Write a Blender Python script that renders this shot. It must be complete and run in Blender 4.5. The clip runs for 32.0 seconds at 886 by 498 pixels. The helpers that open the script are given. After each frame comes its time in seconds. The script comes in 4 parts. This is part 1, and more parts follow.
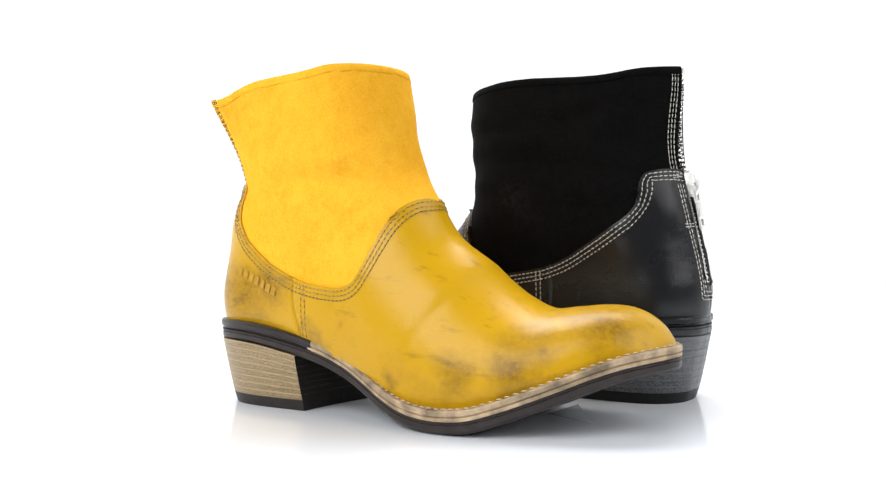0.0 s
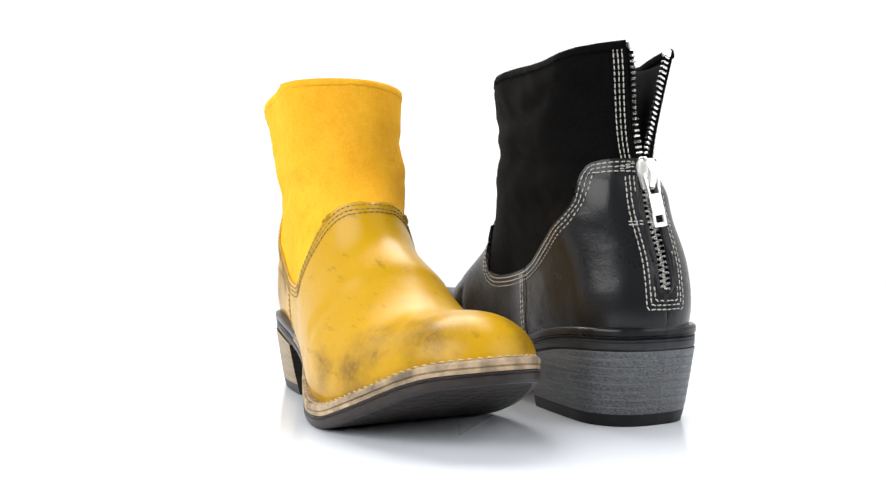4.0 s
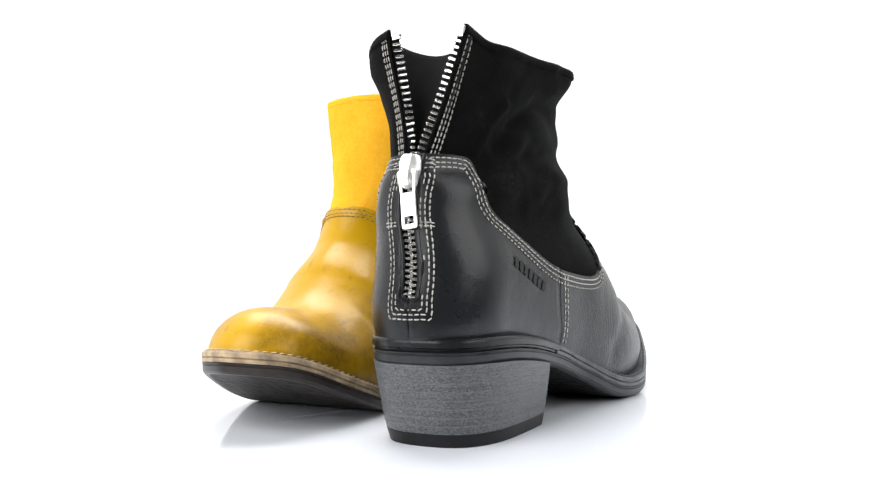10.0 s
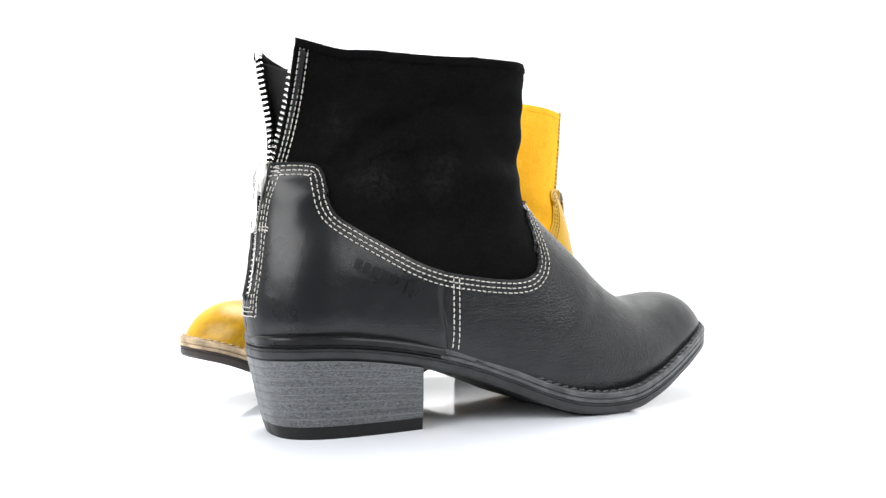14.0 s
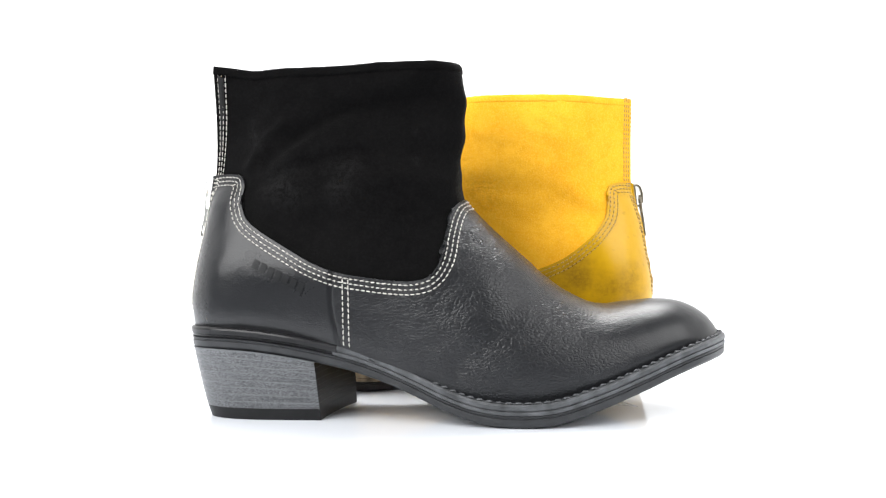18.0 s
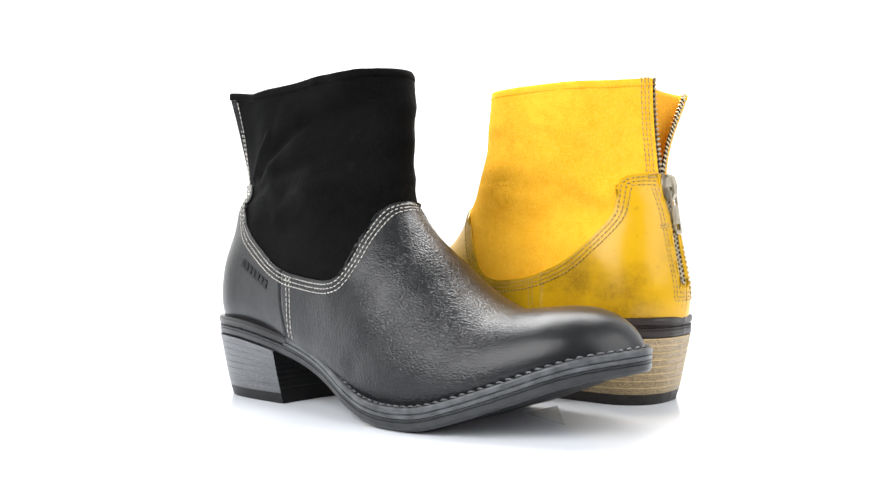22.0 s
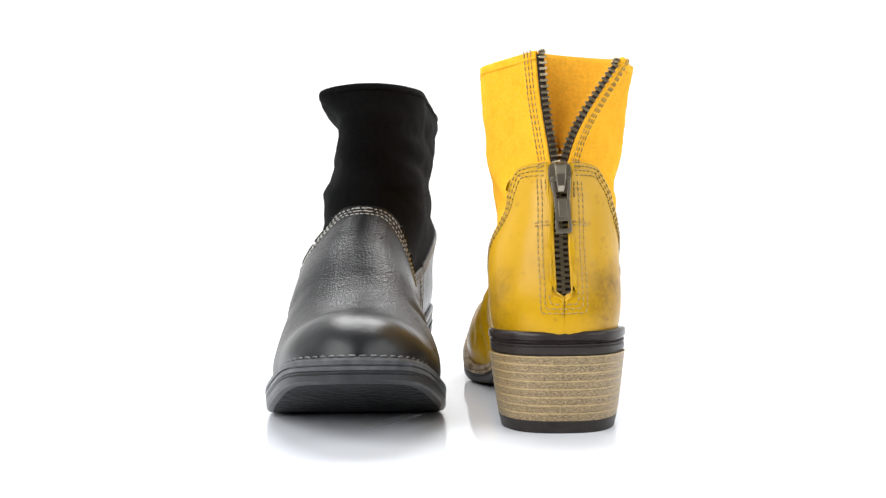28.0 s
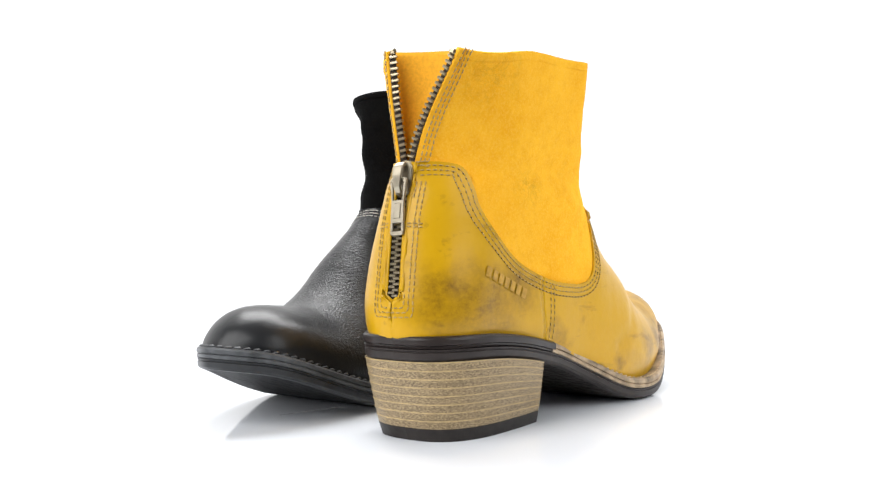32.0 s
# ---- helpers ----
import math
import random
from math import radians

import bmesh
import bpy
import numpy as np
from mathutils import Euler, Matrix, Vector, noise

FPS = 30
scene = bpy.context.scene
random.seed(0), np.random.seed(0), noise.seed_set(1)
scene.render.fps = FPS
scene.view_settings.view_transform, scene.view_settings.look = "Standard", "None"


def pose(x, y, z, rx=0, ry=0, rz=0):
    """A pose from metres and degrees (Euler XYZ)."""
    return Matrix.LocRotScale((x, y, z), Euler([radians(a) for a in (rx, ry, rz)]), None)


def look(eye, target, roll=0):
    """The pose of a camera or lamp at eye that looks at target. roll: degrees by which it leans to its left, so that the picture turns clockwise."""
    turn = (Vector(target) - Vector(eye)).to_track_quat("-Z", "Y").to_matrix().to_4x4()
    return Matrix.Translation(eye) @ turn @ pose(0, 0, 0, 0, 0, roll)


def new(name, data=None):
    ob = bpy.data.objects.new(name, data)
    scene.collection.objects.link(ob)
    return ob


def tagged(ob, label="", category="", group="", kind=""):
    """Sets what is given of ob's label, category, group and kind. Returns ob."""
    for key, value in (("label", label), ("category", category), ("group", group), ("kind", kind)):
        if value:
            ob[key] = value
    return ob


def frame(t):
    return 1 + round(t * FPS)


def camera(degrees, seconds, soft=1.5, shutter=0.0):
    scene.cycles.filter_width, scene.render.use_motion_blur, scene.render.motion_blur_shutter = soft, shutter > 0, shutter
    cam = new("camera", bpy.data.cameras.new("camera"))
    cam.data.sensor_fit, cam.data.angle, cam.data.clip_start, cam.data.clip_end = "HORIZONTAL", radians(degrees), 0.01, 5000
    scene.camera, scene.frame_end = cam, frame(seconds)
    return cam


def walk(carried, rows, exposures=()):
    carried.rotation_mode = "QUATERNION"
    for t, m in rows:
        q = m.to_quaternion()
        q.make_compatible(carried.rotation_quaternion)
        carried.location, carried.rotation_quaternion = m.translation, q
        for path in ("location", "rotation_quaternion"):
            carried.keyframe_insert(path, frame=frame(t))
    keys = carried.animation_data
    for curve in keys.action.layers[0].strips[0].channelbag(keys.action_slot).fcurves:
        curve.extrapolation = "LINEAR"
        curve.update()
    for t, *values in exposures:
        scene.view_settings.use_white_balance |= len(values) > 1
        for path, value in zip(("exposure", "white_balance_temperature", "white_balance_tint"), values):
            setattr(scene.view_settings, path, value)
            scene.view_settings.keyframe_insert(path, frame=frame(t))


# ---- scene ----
import functools

MM = 0.001
SPEED = -8.548                     # turntable, degrees a second
cam = camera(53.25, 32.0, soft=1.3)
EYE = pose(-0.0054, -0.5152, 0.0851, 90.0195, 0.8738, 0)
walk(cam, [(0.0, EYE), (32.0, EYE)], [(0.0, -0.12), (9.0, -0.04), (12.0, 0.19), (15.0, 0.40), (18.0, 0.56), (21.0, 0.52), (24.0, 0.36), (28.0, 0.10), (32.0, 0.0)])

# ---------------------------------------------------------------- world and light
world = bpy.data.worlds.new("studio")
scene.world = world
world.use_nodes = True
world.node_tree.nodes["Background"].inputs[0].default_value = (1.0, 1.0, 1.0, 1)
world.node_tree.nodes["Background"].inputs[1].default_value = 1.16


def area(name, eye, target, sx, sy, power, colour=(1, 1, 1)):
    lamp = bpy.data.lights.new(name, "AREA")
    lamp.shape, lamp.size, lamp.size_y, lamp.energy, lamp.color = "RECTANGLE", sx, sy, power, colour
    ob = new(name, lamp)
    ob.matrix_world = look(eye, target)
    return ob


area("softbox_top", (0.0, 0.45, 1.0), (0, 0, 0), 1.0, 0.6, 18)
area("softbox_left", (-0.8, -0.78, 0.8), (0, 0, 0.08), 1.1, 1.1, 22.5)
area("softbox_right", (0.9, -0.65, 0.75), (0, 0, 0.08), 1.0, 1.0, 11)


# ---------------------------------------------------------------- materials
def material(name):
    m = bpy.data.materials.new(name)
    m.use_nodes = True
    return m, m.node_tree, m.node_tree.nodes["Principled BSDF"]


def noise_node(nt, scale, detail=4.0, rough=0.55, coords=None, stretch=None):
    n = nt.nodes.new("ShaderNodeTexNoise")
    n.inputs["Scale"].default_value, n.inputs["Detail"].default_value, n.inputs["Roughness"].default_value = scale, detail, rough
    if coords is None:
        coords = nt.nodes.new("ShaderNodeTexCoord").outputs["Object"]
    if stretch:
        mp = nt.nodes.new("ShaderNodeMapping")
        mp.inputs["Scale"].default_value = stretch
        nt.links.new(coords, mp.inputs["Vector"])
        coords = mp.outputs["Vector"]
    nt.links.new(coords, n.inputs["Vector"])
    return n


def ramp(nt, source, stops):
    r = nt.nodes.new("ShaderNodeValToRGB")
    el = r.color_ramp.elements
    while len(el) < len(stops):
        el.new(0.5)
    for e, (p, c) in zip(el, stops):
        e.position, e.color = p, (*c, 1) if len(c) == 3 else c
    nt.links.new(source, r.inputs["Fac"])
    return r


def mix(nt, fac, a, b, blend="MIX"):
    m = nt.nodes.new("ShaderNodeMix")
    m.data_type, m.blend_type = "RGBA", blend
    for sock, val in ((m.inputs[0], fac), (m.inputs[6], a), (m.inputs[7], b)):
        if isinstance(val, bpy.types.NodeSocket):
            nt.links.new(val, sock)
        elif isinstance(val, tuple):
            sock.default_value = (*val, 1)
        else:
            sock.default_value = val
    return m.outputs[2]


def bump(nt, bsdf, height, strength, distance, normal=None):
    b = nt.nodes.new("ShaderNodeBump")
    b.inputs["Strength"].default_value, b.inputs["Distance"].default_value = strength, distance
    nt.links.new(height, b.inputs["Height"])
    if normal is not None:
        nt.links.new(normal, b.inputs["Normal"])
    nt.links.new(b.outputs["Normal"], bsdf.inputs["Normal"])
    return b.outputs["Normal"]


def plain(name, colour, rough=0.5, metal=0.0, grain=0.25, scale=300.0, relief=0.0001, gloss=0.5):
    m, nt, b = material(name)
    n = noise_node(nt, scale)
    dark = tuple(c * (1 - grain) for c in colour)
    light = tuple(min(1.0, c * (1 + grain)) for c in colour)
    nt.links.new(ramp(nt, n.outputs["Fac"], [(0.3, dark), (0.7, light)]).outputs["Color"], b.inputs["Base Color"])
    b.inputs["Roughness"].default_value, b.inputs["Metallic"].default_value = rough, metal
    b.inputs["Specular IOR Level"].default_value = gloss
    if relief:
        bump(nt, b, n.outputs["Fac"], 0.4, relief)
    return m


def spots(nt, coords, places):
    """Soft round patches at places of x, y, z, radius in metres; the greatest of them."""
    out = None
    for x, y, z, r in places:
        d = nt.nodes.new("ShaderNodeVectorMath")
        d.operation = "DISTANCE"
        nt.links.new(coords, d.inputs[0])
        d.inputs[1].default_value = (x, y, z)
        m = nt.nodes.new("ShaderNodeMapRange")
        m.interpolation_type = "SMOOTHSTEP"
        nt.links.new(d.outputs["Value"], m.inputs["Value"])
        m.inputs["From Min"].default_value, m.inputs["From Max"].default_value = r, 0.0
        if out is None:
            out = m.outputs["Result"]
        else:
            g = nt.nodes.new("ShaderNodeMath")
            g.operation = "MAXIMUM"
            nt.links.new(out, g.inputs[0])
            nt.links.new(m.outputs["Result"], g.inputs[1])
            out = g.outputs[0]
    return out


def times(nt, a, b):
    g = nt.nodes.new("ShaderNodeMath")
    g.operation = "MULTIPLY"
    for sock, v in zip(g.inputs, (a, b)):
        if isinstance(v, bpy.types.NodeSocket):
            nt.links.new(v, sock)
        else:
            sock.default_value = v
    return g.outputs[0]


def bent(nt, coords, amount):
    """Coordinates pushed about by noise, so that patches lose their round outline."""
    warp = noise_node(nt, 45, 4, 0.6, coords)
    add = nt.nodes.new("ShaderNodeVectorMath")
    add.operation = "MULTIPLY_ADD"
    nt.links.new(warp.outputs["Color"], add.inputs[0])
    add.inputs[1].default_value = (amount,) * 3
    nt.links.new(coords, add.inputs[2])
    off = nt.nodes.new("ShaderNodeVectorMath")
    off.operation = "SUBTRACT"
    nt.links.new(add.outputs[0], off.inputs[0])
    off.inputs[1].default_value = (amount / 2,) * 3
    return off.outputs[0]


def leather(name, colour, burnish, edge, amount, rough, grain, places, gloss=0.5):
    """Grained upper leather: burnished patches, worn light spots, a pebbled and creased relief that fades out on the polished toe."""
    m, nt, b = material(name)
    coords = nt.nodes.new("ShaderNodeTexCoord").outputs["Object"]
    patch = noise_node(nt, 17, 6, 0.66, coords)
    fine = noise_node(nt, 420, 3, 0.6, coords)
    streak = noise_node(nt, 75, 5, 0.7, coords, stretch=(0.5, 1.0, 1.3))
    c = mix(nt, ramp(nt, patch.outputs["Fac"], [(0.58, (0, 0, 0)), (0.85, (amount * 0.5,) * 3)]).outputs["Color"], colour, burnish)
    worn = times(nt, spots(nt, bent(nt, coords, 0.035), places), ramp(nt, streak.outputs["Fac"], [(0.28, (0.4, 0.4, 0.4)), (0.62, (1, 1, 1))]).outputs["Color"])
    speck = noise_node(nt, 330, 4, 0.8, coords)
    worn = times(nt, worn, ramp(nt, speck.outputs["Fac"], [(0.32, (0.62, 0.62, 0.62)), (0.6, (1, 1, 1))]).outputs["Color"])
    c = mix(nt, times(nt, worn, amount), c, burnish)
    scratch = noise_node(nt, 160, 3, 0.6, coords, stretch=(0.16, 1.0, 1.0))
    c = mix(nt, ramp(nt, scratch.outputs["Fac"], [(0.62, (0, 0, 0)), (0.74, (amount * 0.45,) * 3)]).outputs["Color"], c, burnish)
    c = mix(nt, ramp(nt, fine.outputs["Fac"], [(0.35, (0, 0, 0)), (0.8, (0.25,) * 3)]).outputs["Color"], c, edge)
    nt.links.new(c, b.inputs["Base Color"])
    b.inputs["Specular IOR Level"].default_value = gloss
    # where the grain shows: strong over the instep, faint on counter, none on the toe
    sep = nt.nodes.new("ShaderNodeSeparateXYZ")
    nt.links.new(coords, sep.inputs[0])
    zone = ramp(nt, times(nt, sep.outputs["X"], 3.3), [(0.10, (0.15,) * 3), (0.27, (0.3,) * 3), (0.38, (0.6,) * 3), (0.55, (1.0,) * 3), (0.68, (0.95,) * 3), (0.80, (0.04,) * 3)]).outputs["Color"]
    # the toe is satin, the rest a little glossier
    polish = ramp(nt, times(nt, sep.outputs["X"], 3.3), [(0.5, (rough + 0.03,) * 3), (0.82, (rough + 0.07,) * 3)]).outputs["Color"]
    nt.links.new(mix(nt, ramp(nt, patch.outputs["Fac"], [(0.35, (0, 0, 0)), (0.7, (0.5,) * 3)]).outputs["Color"], polish, (rough + 0.1,) * 3), b.inputs["Roughness"])
    # pebbles: rounded cells drawn out along the foot, parted by fine creases
    warp = noise_node(nt, 110, 3, coords=coords)
    add = nt.nodes.new("ShaderNodeVectorMath")
    add.operation = "MULTIPLY_ADD"
    nt.links.new(warp.outputs["Color"], add.inputs[0])
    add.inputs[1].default_value = (0.0038,) * 3
    nt.links.new(coords, add.inputs[2])
    turn = nt.nodes.new("ShaderNodeMapping")
    turn.inputs["Rotation"].default_value = (0, radians(-20), 0)
    turn.inputs["Scale"].default_value = (0.62, 0.9, 1.0)
    nt.links.new(add.outputs[0], turn.inputs["Vector"])
    zone = times(nt, zone, ramp(nt, patch.outputs["Fac"], [(0.36, (0.65,) * 3), (0.6, (1, 1, 1))]).outputs["Color"])
    normal = None
    for scale, top, strength, depth in ((680, 0.5, 0.42, 0.00055), (1500, 0.5, 0.2, 0.00018)):
        v = nt.nodes.new("ShaderNodeTexVoronoi")
        v.feature = "DISTANCE_TO_EDGE"
        v.inputs["Scale"].default_value = scale
        nt.links.new(turn.outputs["Vector"], v.inputs["Vector"])
        cells = ramp(nt, v.outputs["Distance"], [(0.0, (0, 0, 0)), (top * 0.4, (0.65,) * 3), (top, (1, 1, 1))])
        normal = bump(nt, b, times(nt, cells.outputs["Color"], zone), grain * strength, depth, normal)
    v = nt.nodes.new("ShaderNodeTexVoronoi")
    v.inputs["Scale"].default_value = 1150
    nt.links.new(coords, v.inputs["Vector"])
    normal = bump(nt, b, v.outputs["Distance"], grain * 0.13, 0.0003, normal)
    dents = noise_node(nt, 40, 3, 0.5, coords)
    normal = bump(nt, b, dents.outputs["Fac"], 0.25, 0.0035, normal)
    ripple = noise_node(nt, 120, 4, 0.55, turn.outputs["Vector"], stretch=(0.7, 1, 1.4))
    bump(nt, b, times(nt, ripple.outputs["Fac"], zone), grain * 0.35, 0.001, normal)
    return m


def suede(name, colour, shade, nap, fold_scuff_tone, places, sheen=0.0):
    m, nt, b = material(name)
    big = noise_node(nt, 22, 5, 0.62)
    fine = noise_node(nt, 900, 3, 0.7)
    c = mix(nt, ramp(nt, big.outputs["Fac"], [(0.38, (0, 0, 0)), (0.72, (0.75,) * 3)]).outputs["Color"], colour, shade)
    cloud = noise_node(nt, 140, 5, 0.75)
    c = mix(nt, ramp(nt, cloud.outputs["Fac"], [(0.42, (0, 0, 0)), (0.72, (0.8,) * 3)]).outputs["Color"], c, shade)
    c = mix(nt, ramp(nt, fine.outputs["Fac"], [(0.45, (0, 0, 0)), (0.75, (0.45,) * 3)]).outputs["Color"], c, nap)
    # patches at places: shade and highlights of folds put into the colour, plus scuffs
    at = bent(nt, nt.nodes.new("ShaderNodeTexCoord").outputs["Object"], 0.035)
    speck = noise_node(nt, 260, 5, 0.85, at)
    fold_scuff_marks = times(nt, spots(nt, at, places), ramp(nt, speck.outputs["Fac"], [(0.42, (0, 0, 0)), (0.66, (0.5,) * 3)]).outputs["Color"])
    c = mix(nt, fold_scuff_marks, c, fold_scuff_tone)
    nt.links.new(c, b.inputs["Base Color"])
    b.inputs["Roughness"].default_value = 0.95
    b.inputs["Specular IOR Level"].default_value = 0.06
    b.inputs["Sheen Weight"].default_value, b.inputs["Sheen Roughness"].default_value = sheen, 0.35
    n1 = bump(nt, b, fine.outputs["Fac"], 0.6, 0.0004)
    bump(nt, b, noise_node(nt, 75, 4).outputs["Fac"], 0.25, 0.0012, n1)
    return m


def stacked(name, dark, light, line):
    """Stacked-leather heel board: speckled fibre with fine wavering level lines."""
    m, nt, b = material(name)
    sp = noise_node(nt, 1500, 4, 0.75, stretch=(0.55, 0.55, 1.3))
    big = noise_node(nt, 45, 3)
    rings = noise_node(nt, 130, 4, 0.7, stretch=(0.09, 0.09, 5.0))
    c = mix(nt, ramp(nt, sp.outputs["Fac"], [(0.36, (0, 0, 0)), (0.66, (1, 1, 1))]).outputs["Color"], dark, light)
    c = mix(nt, ramp(nt, big.outputs["Fac"], [(0.4, (0, 0, 0)), (0.8, (0.35,) * 3)]).outputs["Color"], c, line)
    c = mix(nt, ramp(nt, rings.outputs["Fac"], [(0.57, (0, 0, 0)), (0.66, (0.55,) * 3)]).outputs["Color"], c, light)
    c = mix(nt, ramp(nt, rings.outputs["Fac"], [(0.33, (0.5,) * 3), (0.42, (0, 0, 0))]).outputs["Color"], c, dark)
    nt.links.new(c, b.inputs["Base Color"])
    b.inputs["Roughness"].default_value = 0.42
    bump(nt, b, sp.outputs["Fac"], 0.4, 0.0003)
    return m


def studded(name, colour):
    """Moulded rubber underside: small studs, dust in the hollows."""
    m, nt, b = material(name)
    coords = nt.nodes.new("ShaderNodeTexCoord").outputs["Object"]
    v = nt.nodes.new("ShaderNodeTexVoronoi")
    v.inputs["Scale"].default_value = 240
    nt.links.new(coords, v.inputs["Vector"])
    dust = noise_node(nt, 60, 5, 0.7, coords)
    c = mix(nt, ramp(nt, dust.outputs["Fac"], [(0.45, (0, 0, 0)), (0.75, (0.5,) * 3)]).outputs["Color"], colour, tuple(2.5 * q for q in colour))
    nt.links.new(c, b.inputs["Base Color"])
    b.inputs["Roughness"].default_value, b.inputs["Specular IOR Level"].default_value = 0.6, 0.15
    bump(nt, b, v.outputs["Distance"], 0.6, 0.0012)
    return m


LOOK = {
    "black": dict(
        leather=leather("black_leather", (0.0104, 0.0109, 0.0122), (0.0065, 0.0065, 0.0075), (0.015, 0.016, 0.018), 0.6, 0.24, 0.85, [(0.26, -0.02, 0.04, 0.04)], 0.3),
        suede=suede("black_suede", (0.0015, 0.0015, 0.0016), (0.0034, 0.0034, 0.0034), (0.008, 0.008, 0.0076), (0.021, 0.021, 0.0208),
                    # light scuffs, and highlights of the lower fold ridge painted as pale patches
                    [(0.119, -0.024, 0.139, 0.006), (0.119, -0.024, 0.133, 0.006), (0.085, -0.03, 0.121, 0.017), (0.05, -0.028, 0.118, 0.02), (0.035, -0.022, 0.148, 0.012), (0.1, 0.03, 0.112, 0.025)], 0.03),
        lining=plain("black_lining", (0.006, 0.006, 0.007), 0.9),
        thread=plain("white_thread", (0.52, 0.50, 0.46), 0.7, grain=0.15, scale=900),
        hole=plain("black_needle_hole", (0.003, 0.003, 0.003), 0.8),
        rim=plain("black_rim", (0.011, 0.011, 0.012), 0.26, scale=120, gloss=0.3),
        welt=plain("grey_welt", (0.062, 0.065, 0.069), 0.38, scale=160, grain=0.5, gloss=0.3),
        outsole=plain("grey_outsole", (0.026, 0.027, 0.029), 0.36, scale=160, gloss=0.25),
        tread=studded("black_tread", (0.008, 0.008, 0.0085)),
        heel=stacked("grey_heel", (0.006, 0.0067, 0.0077), (0.15, 0.155, 0.165), (0.035, 0.037, 0.04)),
        line=plain("pale_heel_line", (0.095, 0.1, 0.105), 0.5),
        tip=plain("black_top_piece", (0.007, 0.007, 0.0075), 0.45, scale=200, gloss=0.2),
        tape=plain("black_zip_tape", (0.0045, 0.0045, 0.005), 0.9, scale=1200, gloss=0.06),
        tooth=plain("silver_tooth", (0.85, 0.84, 0.80), 0.25, 1.0, 0.05),
        metal=plain("silver_slider", (0.90, 0.90, 0.88), 0.38, 1.0, 0.06, 200),
        # darker than the leather: the shade of a pressed-in mark, put into the colour
        mark=plain("black_stamp", (0.0068, 0.0072, 0.008), 0.42, gloss=0.2),
    ),
    "yellow": dict(
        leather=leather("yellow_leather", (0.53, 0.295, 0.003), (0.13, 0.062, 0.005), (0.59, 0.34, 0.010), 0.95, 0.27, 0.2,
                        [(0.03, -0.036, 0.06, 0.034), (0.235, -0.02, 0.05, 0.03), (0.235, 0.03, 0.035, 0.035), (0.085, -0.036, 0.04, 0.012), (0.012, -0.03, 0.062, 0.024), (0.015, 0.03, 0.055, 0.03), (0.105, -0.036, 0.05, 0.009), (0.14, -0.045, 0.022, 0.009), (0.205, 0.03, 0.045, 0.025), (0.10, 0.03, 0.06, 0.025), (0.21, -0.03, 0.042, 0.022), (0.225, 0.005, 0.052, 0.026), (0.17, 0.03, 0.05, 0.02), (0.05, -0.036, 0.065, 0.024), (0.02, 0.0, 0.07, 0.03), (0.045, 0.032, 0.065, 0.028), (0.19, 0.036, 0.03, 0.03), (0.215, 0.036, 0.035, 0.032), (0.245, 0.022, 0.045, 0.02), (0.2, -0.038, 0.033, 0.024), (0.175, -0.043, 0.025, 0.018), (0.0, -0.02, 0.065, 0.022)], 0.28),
        suede=suede("yellow_suede", (0.88, 0.46, 0.028), (0.76, 0.34, 0.010), (0.91, 0.55, 0.09), (0.36, 0.18, 0.01),
                    # dark patches paint the shade of the shaft's folds into the suede
                    [(0.118, -0.02, 0.122, 0.02), (0.10, -0.03, 0.13, 0.018), (0.06, -0.034, 0.115, 0.016), (0.117, 0.012, 0.135, 0.02), (0.10, 0.028, 0.12, 0.022), (0.04, 0.032, 0.14, 0.014), (0.03, -0.036, 0.165, 0.02)]),
        lining=plain("yellow_lining", (0.74, 0.35, 0.014), 0.95, grain=0.12, scale=700),
        thread=plain("tan_thread", (0.40, 0.27, 0.09), 0.7, grain=0.25, scale=900),
        hole=plain("brown_needle_hole", (0.07, 0.035, 0.006), 0.8),
        rim=plain("brown_rim", (0.026, 0.020, 0.018), 0.28, scale=120, gloss=0.28),
        welt=plain("tan_welt", (0.33, 0.245, 0.155), 0.5, scale=110, grain=0.6, gloss=0.3),
        outsole=plain("brown_outsole", (0.030, 0.024, 0.022), 0.4, scale=160, gloss=0.22),
        tread=studded("brown_tread", (0.026, 0.022, 0.020)),
        heel=stacked("tan_heel", (0.085, 0.055, 0.024), (0.42, 0.31, 0.165), (0.24, 0.165, 0.075)),
        line=plain("tan_heel_line", (0.40, 0.29, 0.135), 0.5),
        tip=plain("brown_top_piece", (0.024, 0.020, 0.018), 0.45, scale=200, gloss=0.2),
        tape=plain("brown_zip_tape", (0.022, 0.014, 0.008), 0.85, scale=1200),
        tooth=plain("brass_tooth", (0.36, 0.30, 0.20), 0.32, 1.0, 0.1),
        metal=plain("brass_slider", (0.34, 0.30, 0.23), 0.36, 1.0, 0.12, 200),
        mark=plain("yellow_stamp", (0.40, 0.215, 0.008), 0.4),
    ),
}

FLOOR, nt, bsdf = material("white_acrylic")
wash = noise_node(nt, 3, 3)
nt.links.new(ramp(nt, wash.outputs["Fac"], [(0.3, (0.79, 0.82, 0.87)), (0.7, (0.81, 0.84, 0.89))]).outputs["Color"], bsdf.inputs["Base Color"])
bsdf.inputs["Roughness"].default_value = 0.045
bsdf.inputs["Specular IOR Level"].default_value = 0.45


